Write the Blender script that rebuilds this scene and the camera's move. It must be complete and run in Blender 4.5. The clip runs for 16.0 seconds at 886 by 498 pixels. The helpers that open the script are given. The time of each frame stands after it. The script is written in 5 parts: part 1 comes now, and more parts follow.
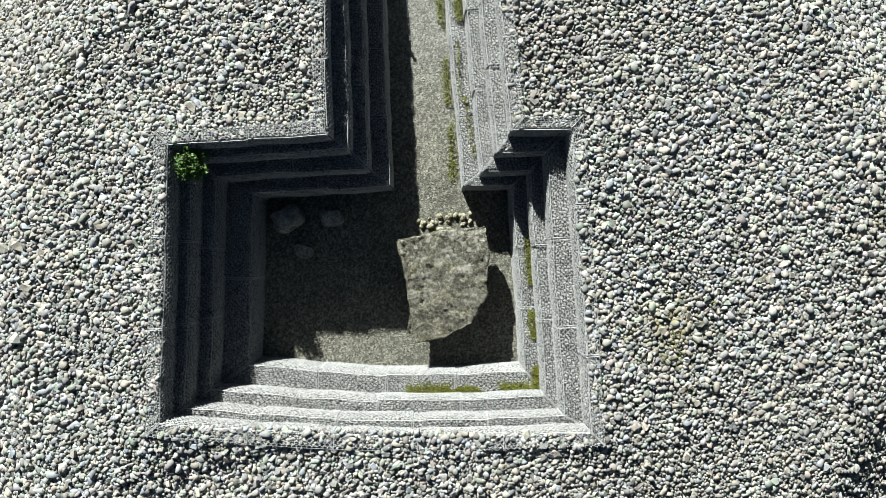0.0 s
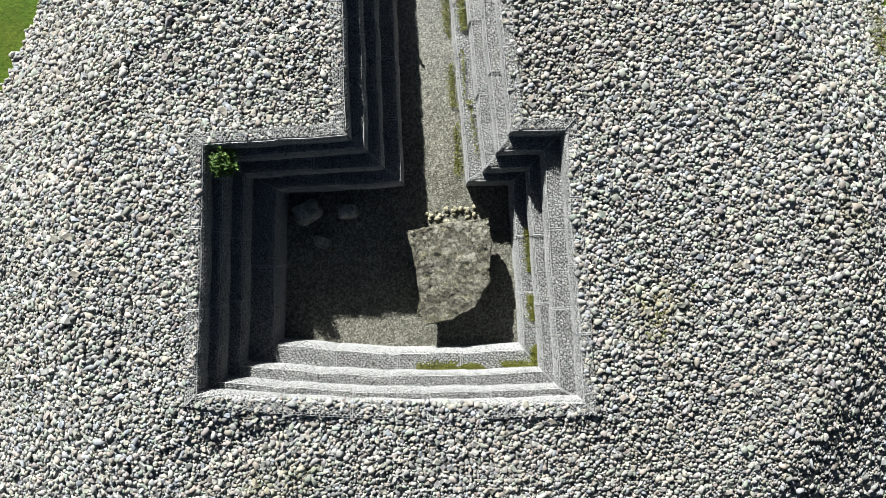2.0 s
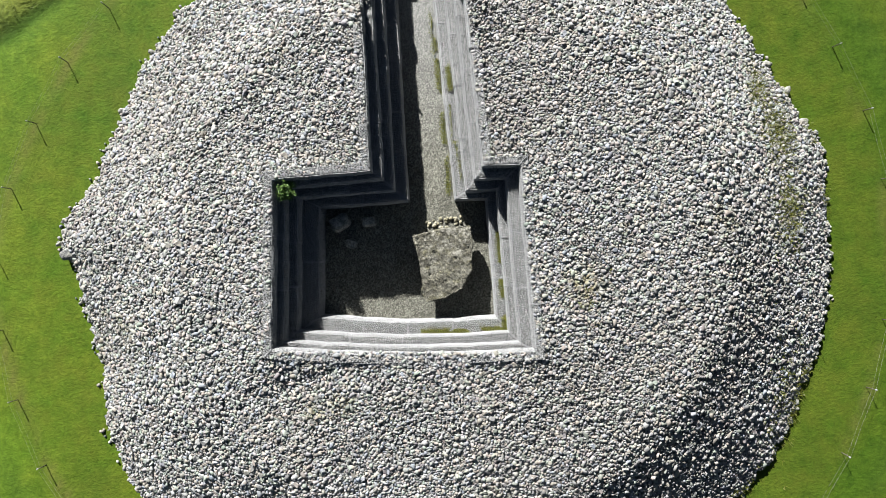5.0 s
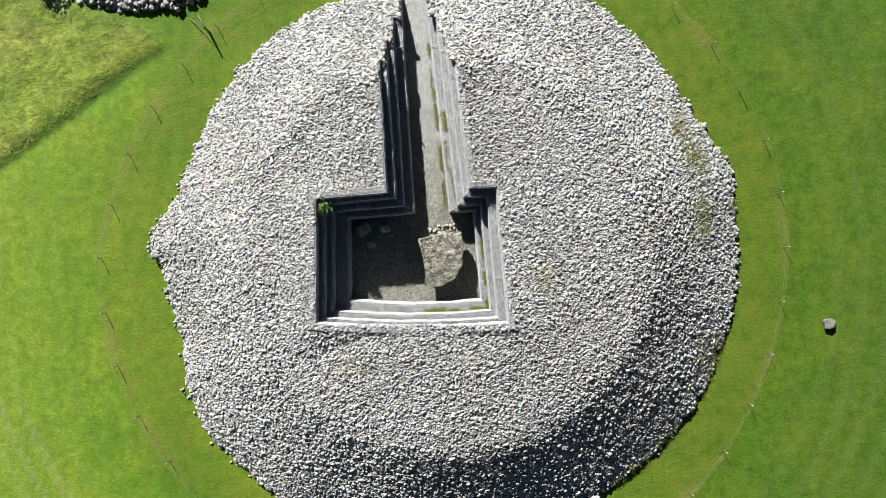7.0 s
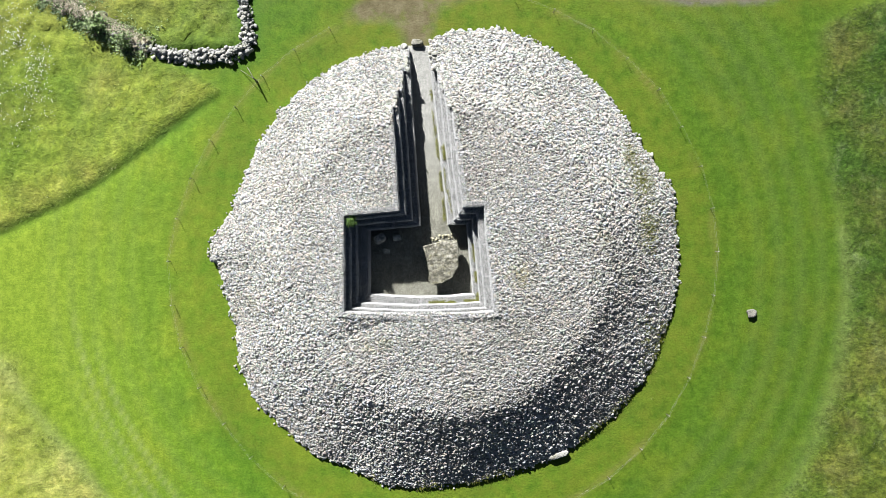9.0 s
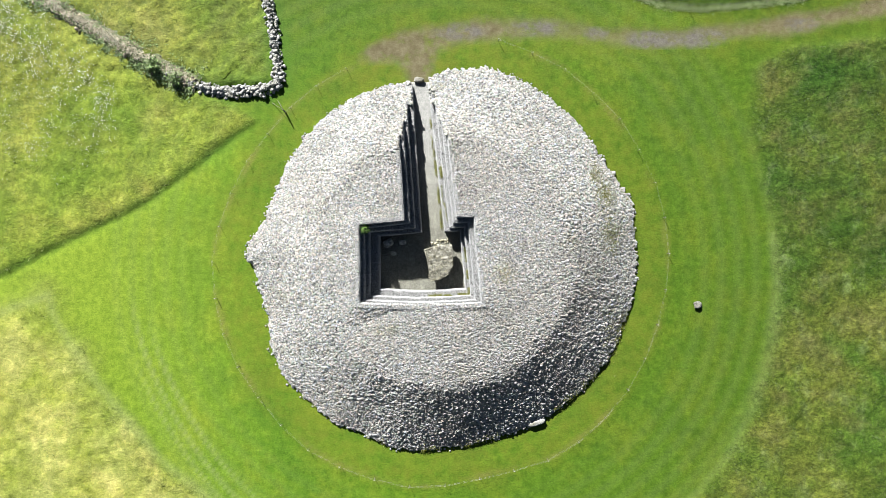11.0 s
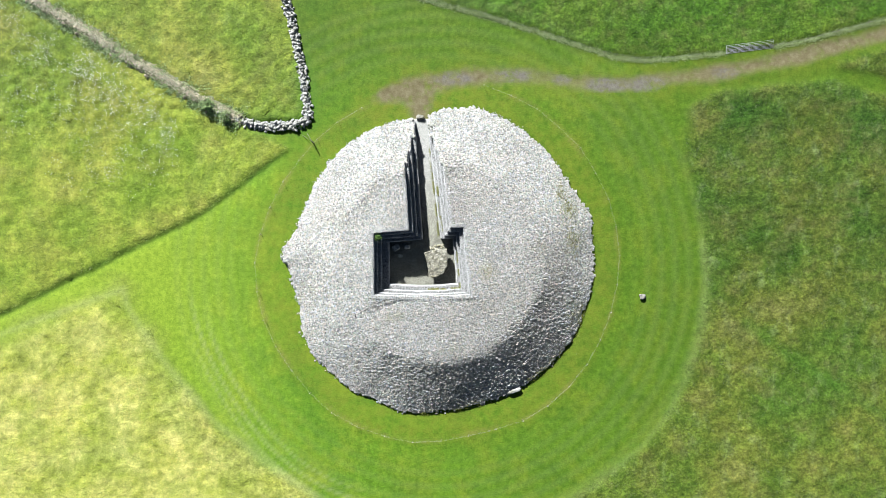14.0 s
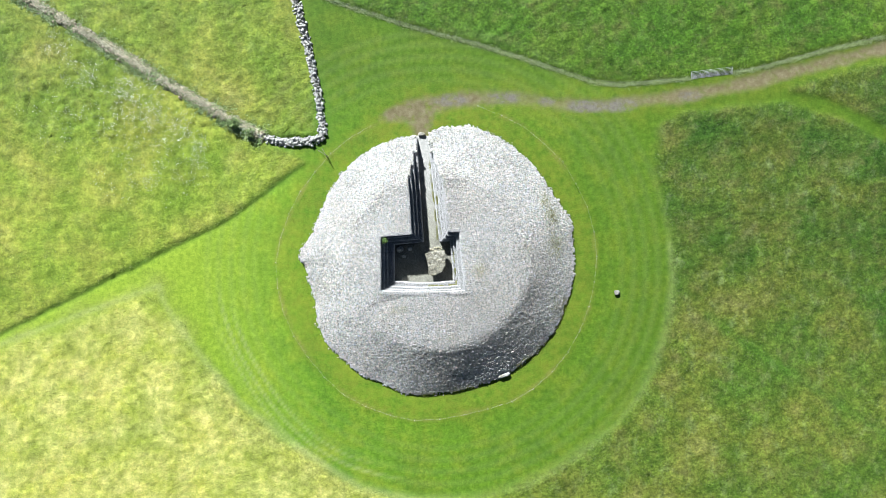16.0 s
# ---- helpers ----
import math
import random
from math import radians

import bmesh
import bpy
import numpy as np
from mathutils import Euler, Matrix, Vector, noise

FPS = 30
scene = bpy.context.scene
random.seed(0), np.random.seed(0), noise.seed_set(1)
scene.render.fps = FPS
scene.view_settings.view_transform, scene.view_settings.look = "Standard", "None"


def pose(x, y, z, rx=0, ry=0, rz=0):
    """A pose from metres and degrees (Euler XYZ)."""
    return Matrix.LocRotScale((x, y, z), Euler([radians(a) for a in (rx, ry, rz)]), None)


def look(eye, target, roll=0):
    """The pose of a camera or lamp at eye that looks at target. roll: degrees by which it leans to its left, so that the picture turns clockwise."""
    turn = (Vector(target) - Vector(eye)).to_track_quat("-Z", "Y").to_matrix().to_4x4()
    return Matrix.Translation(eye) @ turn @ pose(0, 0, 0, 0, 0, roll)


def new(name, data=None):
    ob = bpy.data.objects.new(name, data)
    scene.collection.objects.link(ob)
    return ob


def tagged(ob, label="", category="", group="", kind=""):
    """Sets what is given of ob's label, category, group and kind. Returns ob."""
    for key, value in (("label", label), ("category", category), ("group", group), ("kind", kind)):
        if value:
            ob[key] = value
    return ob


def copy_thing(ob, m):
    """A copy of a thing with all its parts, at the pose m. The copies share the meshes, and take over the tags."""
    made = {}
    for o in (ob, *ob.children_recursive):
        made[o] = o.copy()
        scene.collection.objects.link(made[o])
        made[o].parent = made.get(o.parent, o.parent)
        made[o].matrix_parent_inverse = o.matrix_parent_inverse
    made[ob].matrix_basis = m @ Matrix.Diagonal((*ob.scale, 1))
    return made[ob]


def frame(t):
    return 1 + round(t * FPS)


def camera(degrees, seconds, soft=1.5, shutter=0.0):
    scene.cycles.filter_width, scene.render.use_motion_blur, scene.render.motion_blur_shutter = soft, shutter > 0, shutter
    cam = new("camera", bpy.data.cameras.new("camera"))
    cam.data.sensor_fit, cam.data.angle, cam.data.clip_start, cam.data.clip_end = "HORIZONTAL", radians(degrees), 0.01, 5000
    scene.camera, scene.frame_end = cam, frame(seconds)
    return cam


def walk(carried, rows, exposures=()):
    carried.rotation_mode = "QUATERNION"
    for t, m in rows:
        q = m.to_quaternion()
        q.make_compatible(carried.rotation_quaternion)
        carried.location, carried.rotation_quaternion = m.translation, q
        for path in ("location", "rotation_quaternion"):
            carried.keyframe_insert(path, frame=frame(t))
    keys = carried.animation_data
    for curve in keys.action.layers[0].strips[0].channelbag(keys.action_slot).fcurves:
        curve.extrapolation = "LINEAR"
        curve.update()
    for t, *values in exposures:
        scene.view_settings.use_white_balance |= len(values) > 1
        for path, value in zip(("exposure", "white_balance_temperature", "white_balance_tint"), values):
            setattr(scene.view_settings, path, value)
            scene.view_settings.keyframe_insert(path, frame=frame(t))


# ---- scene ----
cam = camera(84.0, 16.0, soft=0.85)
PATH = [
    (0, -0.248, 0.890, 14.895, 0.511, -0.463, 2.099),
    (0.5, -0.301, 0.781, 15.171, 0.458, -0.413, 2.070),
    (1, -0.349, 0.707, 15.471, 0.414, -0.362, 2.040),
    (1.5, -0.385, 0.657, 15.797, 0.377, -0.308, 2.014),
    (2, -0.387, 0.628, 16.164, 0.345, -0.255, 1.972),
    (2.5, -0.378, 0.616, 16.704, 0.316, -0.196, 1.860),
    (3, -0.334, 0.617, 17.427, 0.291, -0.139, 1.700),
    (3.5, -0.255, 0.625, 18.242, 0.267, -0.086, 1.518),
    (4, -0.196, 0.627, 19.249, 0.243, -0.021, 1.336),
    (6.5, 0.134, 0.554, 26.833, 0.105, 0.411, 0.602),
    (7, 0.208, 0.611, 28.596, 0.110, 0.483, 0.578),
    (7.5, 0.248, 0.683, 30.393, 0.120, 0.571, 0.566),
    (8, 0.284, 0.763, 32.206, 0.130, 0.659, 0.562),
    (8.5, 0.350, 0.848, 34.010, 0.139, 0.730, 0.548),
    (9, 0.455, 0.925, 35.807, 0.141, 0.776, 0.531),
    (11.5, 1.005, 1.143, 44.806, 0.180, 0.997, 0.453),
    (12, 1.078, 1.194, 46.595, 0.144, 0.997, 0.431),
    (12.5, 1.150, 1.252, 48.369, 0.105, 0.989, 0.420),
    (13, 1.233, 1.336, 50.177, 0.081, 0.970, 0.414),
    (13.5, 1.328, 1.436, 51.977, 0.065, 0.941, 0.418),
    (14, 1.420, 1.542, 53.795, 0.049, 0.917, 0.442),
    (14.5, 1.500, 1.630, 55.592, 0.011, 0.900, 0.462),
    (15, 1.565, 1.716, 57.403, -0.029, 0.892, 0.475),
    (15.5, 1.623, 1.802, 59.222, -0.070, 0.891, 0.496),
    (16, 1.680, 1.893, 61.067, -0.105, 0.889, 0.516),
]
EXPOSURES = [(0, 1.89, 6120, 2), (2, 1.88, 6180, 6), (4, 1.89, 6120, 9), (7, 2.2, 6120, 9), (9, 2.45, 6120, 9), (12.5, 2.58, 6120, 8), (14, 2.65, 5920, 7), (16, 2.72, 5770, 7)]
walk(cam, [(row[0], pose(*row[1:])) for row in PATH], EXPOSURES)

# ---- light ----
TO_SUN = Vector((-0.90, 1.80, 1.0)).normalized()
world = bpy.data.worlds.new("world")
scene.world = world
world.use_nodes = True
wn = world.node_tree.nodes
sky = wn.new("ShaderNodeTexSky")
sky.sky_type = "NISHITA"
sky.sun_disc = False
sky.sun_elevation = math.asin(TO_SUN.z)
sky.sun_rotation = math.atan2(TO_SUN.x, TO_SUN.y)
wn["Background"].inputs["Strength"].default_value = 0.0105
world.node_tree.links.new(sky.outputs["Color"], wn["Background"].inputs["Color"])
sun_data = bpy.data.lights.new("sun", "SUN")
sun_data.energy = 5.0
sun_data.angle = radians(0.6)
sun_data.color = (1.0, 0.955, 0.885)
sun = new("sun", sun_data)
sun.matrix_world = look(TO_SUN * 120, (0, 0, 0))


# ---- materials ----
ALBEDO = 0.36


class Nodes:
    """A small hand for building a material's nodes."""

    def __init__(self, name, rough=0.85, metal=0.0):
        self.mat = bpy.data.materials.new(name)
        self.mat.use_nodes = True
        self.t = self.mat.node_tree
        self.b = self.t.nodes["Principled BSDF"]
        self.b.inputs["Roughness"].default_value = rough
        self.b.inputs["Metallic"].default_value = metal
        self.b.inputs["Specular IOR Level"].default_value = 0.3
        self.geo = self.t.nodes.new("ShaderNodeNewGeometry")
        self.obj = self.t.nodes.new("ShaderNodeTexCoord")

    def link(self, a, b):
        self.t.links.new(a, b)

    def noise(self, scale, detail=4.0, local=False, rough=0.55, stretch=None):
        n = self.t.nodes.new("ShaderNodeTexNoise")
        n.inputs["Scale"].default_value = scale
        n.inputs["Detail"].default_value = detail
        n.inputs["Roughness"].default_value = rough
        where = self.obj.outputs["Object"] if local else self.geo.outputs["Position"]
        if stretch:
            m = self.t.nodes.new("ShaderNodeMapping")
            m.inputs["Scale"].default_value = stretch
            self.link(where, m.inputs["Vector"])
            where = m.outputs["Vector"]
        self.link(where, n.inputs["Vector"])
        return n.outputs["Fac"]

    def cells(self, scale, feature="F1"):
        n = self.t.nodes.new("ShaderNodeTexVoronoi")
        n.feature = feature
        n.inputs["Scale"].default_value = scale
        self.link(self.geo.outputs["Position"], n.inputs["Vector"])
        return n

    def ramp(self, fac, stops):
        n = self.t.nodes.new("ShaderNodeValToRGB")
        e = n.color_ramp.elements
        while len(e) < len(stops):
            e.new(0.5)
        for k, (p, c) in enumerate(stops):
            e[k].position = p
            e[k].color = (*c, 1) if len(c) == 3 else c
        self.link(fac, n.inputs["Fac"])
        return n.outputs["Color"]

    def step(self, fac, a, b):
        n = self.t.nodes.new("ShaderNodeMapRange")
        n.inputs["From Min"].default_value = a
        n.inputs["From Max"].default_value = b
        self.link(fac, n.inputs["Value"])
        return n.outputs["Result"]

    def math(self, op, a, b):
        n = self.t.nodes.new("ShaderNodeMath")
        n.operation = op
        for k, v in enumerate((a, b)):
            if isinstance(v, (int, float)):
                n.inputs[k].default_value = v
            else:
                self.link(v, n.inputs[k])
        return n.outputs[0]

    def mix(self, fac, a, b, blend="MIX"):
        n = self.t.nodes.new("ShaderNodeMix")
        n.data_type = "RGBA"
        n.blend_type = blend
        for key, v in ((0, fac), (6, a), (7, b)):
            if isinstance(v, (int, float)):
                n.inputs[key].default_value = v
            elif isinstance(v, tuple):
                n.inputs[key].default_value = (*v, 1)
            else:
                self.link(v, n.inputs[key])
        return n.outputs[2]

    def attr(self, name):
        n = self.t.nodes.new("ShaderNodeAttribute")
        n.attribute_name = name
        return n.outputs["Fac"]

    def island(self):
        return self.geo.outputs["Random Per Island"]

    def each(self):
        return self.t.nodes.new("ShaderNodeObjectInfo").outputs["Random"]

    def bump(self, height, strength=0.5, distance=0.02):
        n = self.t.nodes.new("ShaderNodeBump")
        n.inputs["Strength"].default_value = strength
        n.inputs["Distance"].default_value = distance
        self.link(height, n.inputs["Height"])
        self.link(n.outputs["Normal"], self.b.inputs["Normal"])

    def done(self, colour):
        """Tones are written relative to the palest stone, which gives back ALBEDO of the light."""
        self.link(self.mix(1.0, colour, (ALBEDO, ALBEDO, ALBEDO), "MULTIPLY"), self.b.inputs["Base Color"])
        return self.mat


COBBLE_TONES = [(0.0, (0.30, 0.30, 0.305)), (0.12, (0.44, 0.44, 0.445)), (0.40, (0.56, 0.56, 0.55)), (0.68, (0.64, 0.64, 0.625)), (0.88, (0.71, 0.705, 0.69)), (1.0, (0.82, 0.81, 0.79))]
COBBLE_HUES = [(0.0, (1.0, 1.0, 1.0)), (0.28, (1.0, 1.0, 0.98)), (0.38, (0.90, 1.04, 0.90)), (0.50, (1.03, 1.0, 0.88)), (0.60, (0.86, 0.95, 1.10)), (0.72, (1.08, 0.96, 0.96)), (0.82, (1.08, 0.99, 0.86)), (0.92, (1.06, 1.0, 0.88)), (0.97, (1.10, 0.95, 0.87))]


def cobble_material(name, single):
    n = Nodes(name, 0.9)
    chance = n.each() if single else n.island()
    tone = n.ramp(chance, COBBLE_TONES)
    tone = n.mix(1.0, tone, n.ramp(n.math("FRACT", n.math("MULTIPLY", chance, 13.7), 0), COBBLE_HUES), "MULTIPLY")
    fine = n.noise(38, 5)
    tone = n.mix(0.5, tone, n.ramp(fine, [(0.25, (0.6, 0.6, 0.6)), (0.75, (1.3, 1.3, 1.3))]), "MULTIPLY")
    tone = n.mix(0.85, tone, n.ramp(n.noise(2.6, 4, rough=0.7), [(0.34, (0.72, 0.73, 0.75)), (0.66, (1.25, 1.24, 1.22))]), "MULTIPLY")
    tone = n.mix(0.85, tone, n.ramp(n.noise(5.5, 3, rough=0.6), [(0.36, (0.74, 0.75, 0.76)), (0.64, (1.24, 1.23, 1.22))]), "MULTIPLY")
    away = n.t.nodes.new("ShaderNodeVectorMath")
    away.operation = "DISTANCE"
    away.inputs[1].default_value = (5.2, -0.7, 3.6)
    n.link(n.geo.outputs["Position"], away.inputs[0])
    lichen = n.math("MULTIPLY", n.step(away.outputs["Value"], 1.25, 0.2), n.step(n.noise(4, 4), 0.40, 0.62))
    tone = n.mix(n.math("MULTIPLY", lichen, 0.75), tone, (0.36, 0.30, 0.11))
    patch = n.step(n.noise(0.32, 3, rough=0.65), 0.60, 0.74)
    patch = n.math("MULTIPLY", patch, n.step(n.noise(9, 3), 0.42, 0.62))
    tone = n.mix(n.math("MULTIPLY", patch, 0.75), tone, (0.27, 0.25, 0.09))
    warm = n.step(n.noise(0.13, 2), 0.45, 0.7)
    tone = n.mix(n.math("MULTIPLY", warm, 0.22), tone, (0.42, 0.36, 0.30))
    n.bump(fine, 0.35, 0.01)
    return n.done(tone)


def rock_material(name, dark, mid, pale, lichen=0.62, scale=2.2):
    n = Nodes(name, 0.92)
    big = n.noise(scale, 6, rough=0.65)
    tone = n.ramp(big, [(0.25, dark), (0.5, mid), (0.78, pale)])
    grain = n.noise(17, 6, rough=0.75)
    tone = n.mix(0.9, tone, n.ramp(grain, [(0.34, (0.30, 0.30, 0.30)), (0.5, (0.95, 0.95, 0.93)), (0.66, (1.75, 1.72, 1.6))]), "MULTIPLY")
    tone = n.mix(0.7, tone, n.ramp(n.noise(5, 5, rough=0.7), [(0.38, (0.5, 0.5, 0.5)), (0.62, (1.5, 1.48, 1.42))]), "MULTIPLY")
    spot = n.math("MULTIPLY", n.step(n.cells(6.5).outputs["Distance"], 0.34, 0.24), n.step(n.noise(2.1, 3), lichen - 0.16, lichen - 0.06))
    tone = n.mix(n.math("MULTIPLY", spot, 0.85), tone, (0.62, 0.60, 0.48))
    olive = n.step(n.noise(1.7, 4), 0.5, 0.66)
    tone = n.mix(n.math("MULTIPLY", olive, 0.35), tone, (0.26, 0.25, 0.11))
    n.bump(grain, 1.0, 0.07)
    return n.done(tone)


def leaf_material(name, a, b, c, single=False):
    n = Nodes(name, 0.6)
    tone = n.ramp(n.each() if single else n.island(), [(0.0, a), (0.5, b), (1.0, c)])
    tone = n.mix(0.5, tone, n.ramp(n.noise(0.6, 3), [(0.3, (0.7, 0.7, 0.7)), (0.7, (1.25, 1.25, 1.2))]), "MULTIPLY")
    n.b.inputs["Subsurface Weight"].default_value = 0.0
    return n.done(tone)


def wood_material():
    n = Nodes("weathered_wood", 0.85)
    g = n.noise(14, 5, stretch=(1, 1, 0.12))
    return n.done(n.ramp(g, [(0.3, (0.10, 0.085, 0.065)), (0.7, (0.24, 0.21, 0.17))]))


def wire_material():
    n = Nodes("galvanised_wire", 0.6, 0.0)
    return n.done(n.ramp(n.noise(6, 3), [(0.3, (0.58, 0.59, 0.60)), (0.7, (0.80, 0.80, 0.80))]))


def gate_material():
    n = Nodes("galvanised_steel", 0.7, 0.0)
    return n.done(n.ramp(n.noise(9, 3), [(0.3, (0.55, 0.57, 0.58)), (0.7, (0.8, 0.81, 0.82))]))


def infill_material():
    n = Nodes("basket_fill", 0.9)
    v = n.cells(13.0)
    tone = n.ramp(n.t.nodes[v.name].outputs["Color"], COBBLE_TONES)
    gap = n.cells(13.0, "DISTANCE_TO_EDGE").outputs["Distance"]
    tone = n.mix(n.step(gap, 0.16, 0.03), tone, (0.07, 0.07, 0.068))
    tone = n.mix(0.4, tone, n.ramp(n.noise(45, 4), [(0.3, (0.6, 0.6, 0.6)), (0.7, (1.25, 1.25, 1.25))]), "MULTIPLY")
    tone = n.mix(1.0, tone, (1.12, 1.12, 1.11), "MULTIPLY")
    n.bump(gap, 1.0, 0.08)
    return n.done(tone)


def gravel_material():
    n = Nodes("fine_gravel", 0.95)
    v = n.cells(22.0)
    tone = n.ramp(v.outputs["Color"], [(0.0, (0.08, 0.08, 0.066)), (0.5, (0.29, 0.285, 0.235)), (1.0, (0.68, 0.67, 0.57))])
    tone = n.mix(0.6, tone, n.ramp(n.noise(1.1, 4), [(0.3, (0.75, 0.74, 0.70)), (0.7, (1.15, 1.15, 1.12))]), "MULTIPLY")
    where = n.t.nodes.new("ShaderNodeSeparateXYZ")
    n.link(n.geo.outputs["Position"], where.inputs[0])
    clean = n.math("MULTIPLY", n.step(where.outputs["Y"], 4.0, 11.0), 0.6)
    tone = n.mix(clean, tone, n.ramp(v.outputs["Color"], [(0.0, (0.30, 0.30, 0.295)), (1.0, (0.80, 0.80, 0.79))]))
    n.bump(n.noise(24, 4), 1.0, 0.05)
    return n.done(tone)


def core_material():
    """The finer stones and grit that fill the gaps."""
    n = Nodes("cairn_core", 0.95)
    v = n.cells(24.0)
    tone = n.ramp(v.outputs["Color"], [(0.0, (0.16, 0.16, 0.158)), (0.5, (0.34, 0.335, 0.325)), (1.0, (0.58, 0.575, 0.555))])
    gap = n.cells(24.0, "DISTANCE_TO_EDGE").outputs["Distance"]
    tone = n.mix(n.step(gap, 0.14, 0.02), tone, (0.06, 0.06, 0.058))
    n.bump(gap, 0.8, 0.03)
    return n.done(tone)


def turf_material():
    """Mown turf, rough meadow, worn ground and gravel path, laid by the masks that the ground carries."""
    n = Nodes("turf", 0.9)
    n.b.inputs["Specular IOR Level"].default_value = 0.1
    fine = n.noise(7.0, 6, rough=0.7)
    mid = n.noise(0.9, 5, rough=0.6)
    wide = n.noise(0.11, 4)
    mown = n.ramp(mid, [(0.28, (0.098, 0.215, 0.011)), (0.52, (0.136, 0.275, 0.014)), (0.75, (0.185, 0.305, 0.020))])
    mown = n.mix(n.math("MULTIPLY", n.step(wide, 0.40, 0.65), 0.6), mown, (0.100, 0.210, 0.014))
    mown = n.mix(n.math("MULTIPLY", n.step(n.noise(0.24, 5, rough=0.65), 0.46, 0.64), 0.75), mown, (0.225, 0.305, 0.022))
    mown = n.mix(n.math("MULTIPLY", n.step(n.noise(0.17, 5, rough=0.6, stretch=(1, 1.4, 1)), 0.52, 0.66), 0.5), mown, (0.068, 0.165, 0.014))
    # the lawn turns a deeper green towards the east and north
    mown = n.mix(n.math("MULTIPLY", n.attr("deep_green"), 0.7), mown, (0.058, 0.115, 0.006))
    # and a paler, yellower green towards the west
    mown = n.mix(n.attr("west_pale"), mown, (0.265, 0.385, 0.030))
    grain = n.noise(0.5, 5, rough=0.6, stretch=(3.2, 0.8, 1))
    mown = n.mix(0.75, mown, n.ramp(n.noise(1.7, 6, rough=0.75), [(0.34, (0.62, 0.70, 0.5)), (0.66, (1.40, 1.28, 1.4))]), "MULTIPLY")
    mown = n.mix(0.35, mown, n.ramp(grain, [(0.35, (0.75, 0.8, 0.7)), (0.65, (1.25, 1.2, 1.3))]), "MULTIPLY")
    hue = n.noise(0.085, 6, rough=0.62)
    dark = n.ramp(hue, [(0.36, (0.040, 0.102, 0.010)), (0.44, (0.053, 0.112, 0.012)), (0.52, (0.072, 0.120, 0.014)), (0.60, (0.100, 0.130, 0.019)), (0.68, (0.145, 0.165, 0.042))])
    straw = n.ramp(hue, [(0.32, (0.195, 0.315, 0.022)), (0.48, (0.298, 0.395, 0.040)), (0.60, (0.385, 0.43, 0.064)), (0.70, (0.48, 0.50, 0.13))])
    wisp = n.step(n.noise(0.48, 6, rough=0.72, stretch=(1.3, 0.8, 1)), 0.53, 0.68)
    dark = n.mix(n.math("MULTIPLY", wisp, 0.55), dark, (0.155, 0.210, 0.085))
    meadow = n.mix(n.attr("straw"), dark, straw)
    meadow = n.mix(n.attr("dry"), meadow, n.ramp(n.noise(0.3, 5, rough=0.65), [(0.36, (0.40, 0.42, 0.08)), (0.64, (0.62, 0.58, 0.22))]))
    meadow = n.mix(n.attr("fresh"), meadow, (0.060, 0.150, 0.006))
    meadow = n.mix(n.math("SUBTRACT", 0.75, n.math("MULTIPLY", n.attr("straw"), 0.30)), meadow, n.ramp(mid, [(0.34, (0.60, 0.66, 0.55)), (0.66, (1.42, 1.34, 1.40))]), "MULTIPLY")
    blot = n.step(n.noise(0.33, 6, rough=0.7), 0.50, 0.70)
    meadow = n.mix(n.math("MULTIPLY", blot, n.math("SUBTRACT", 0.5, n.math("MULTIPLY", n.attr("straw"), 0.25))), meadow, (0.150, 0.140, 0.050))
    combed = n.noise(0.55, 6, rough=0.68, stretch=(0.35, 1.3, 1))
    meadow = n.mix(n.math("MULTIPLY", n.attr("straw"), 0.36), meadow, n.ramp(combed, [(0.34, (0.62, 0.68, 0.55)), (0.50, (1.0, 1.0, 1.0)), (0.66, (1.42, 1.34, 1.5))]), "MULTIPLY")
    swirl = n.noise(0.19, 7, rough=0.74, stretch=(1.5, 0.8, 1))
    meadow = n.mix(0.7, meadow, n.ramp(swirl, [(0.36, (0.62, 0.70, 0.5)), (0.50, (1.0, 1.0, 1.0)), (0.64, (1.40, 1.26, 1.55))]), "MULTIPLY")
    tone = n.mix(n.attr("rough"), mown, meadow)
    tone = n.mix(n.math("MULTIPLY", n.attr("stripe"), 0.5), tone, (0.38, 0.43, 0.17))
    tone = n.mix(n.math("MULTIPLY", n.attr("worn"), n.step(mid, 0.3, 0.65)), tone, (0.190, 0.220, 0.022))
    tone = n.mix(n.math("MULTIPLY", n.attr("line"), n.step(n.noise(0.25, 4), 0.40, 0.60)), tone, (0.24, 0.23, 0.06))
    tone = n.mix(n.attr("lush"), tone, (0.055, 0.165, 0.012))
    tone = n.mix(n.math("MULTIPLY", n.attr("rough"), n.math("SUBTRACT", 0.62, n.math("MULTIPLY", n.attr("straw"), 0.3))), tone, n.ramp(n.noise(2.2, 5, rough=0.7), [(0.34, (0.55, 0.6, 0.5)), (0.66, (1.5, 1.42, 1.5))]), "MULTIPLY")
    tone = n.mix(0.65, tone, n.ramp(fine, [(0.25, (0.55, 0.58, 0.5)), (0.75, (1.42, 1.38, 1.4))]), "MULTIPLY")
    grit = n.ramp(n.noise(1.3, 6, rough=0.7), [(0.3, (0.14, 0.120, 0.055)), (0.5, (0.195, 0.168, 0.088)), (0.7, (0.26, 0.23, 0.135))])
    tone = n.mix(n.math("MULTIPLY", n.attr("path"), n.step(n.noise(0.6, 6, rough=0.7), 0.26, 0.50)), tone, grit)
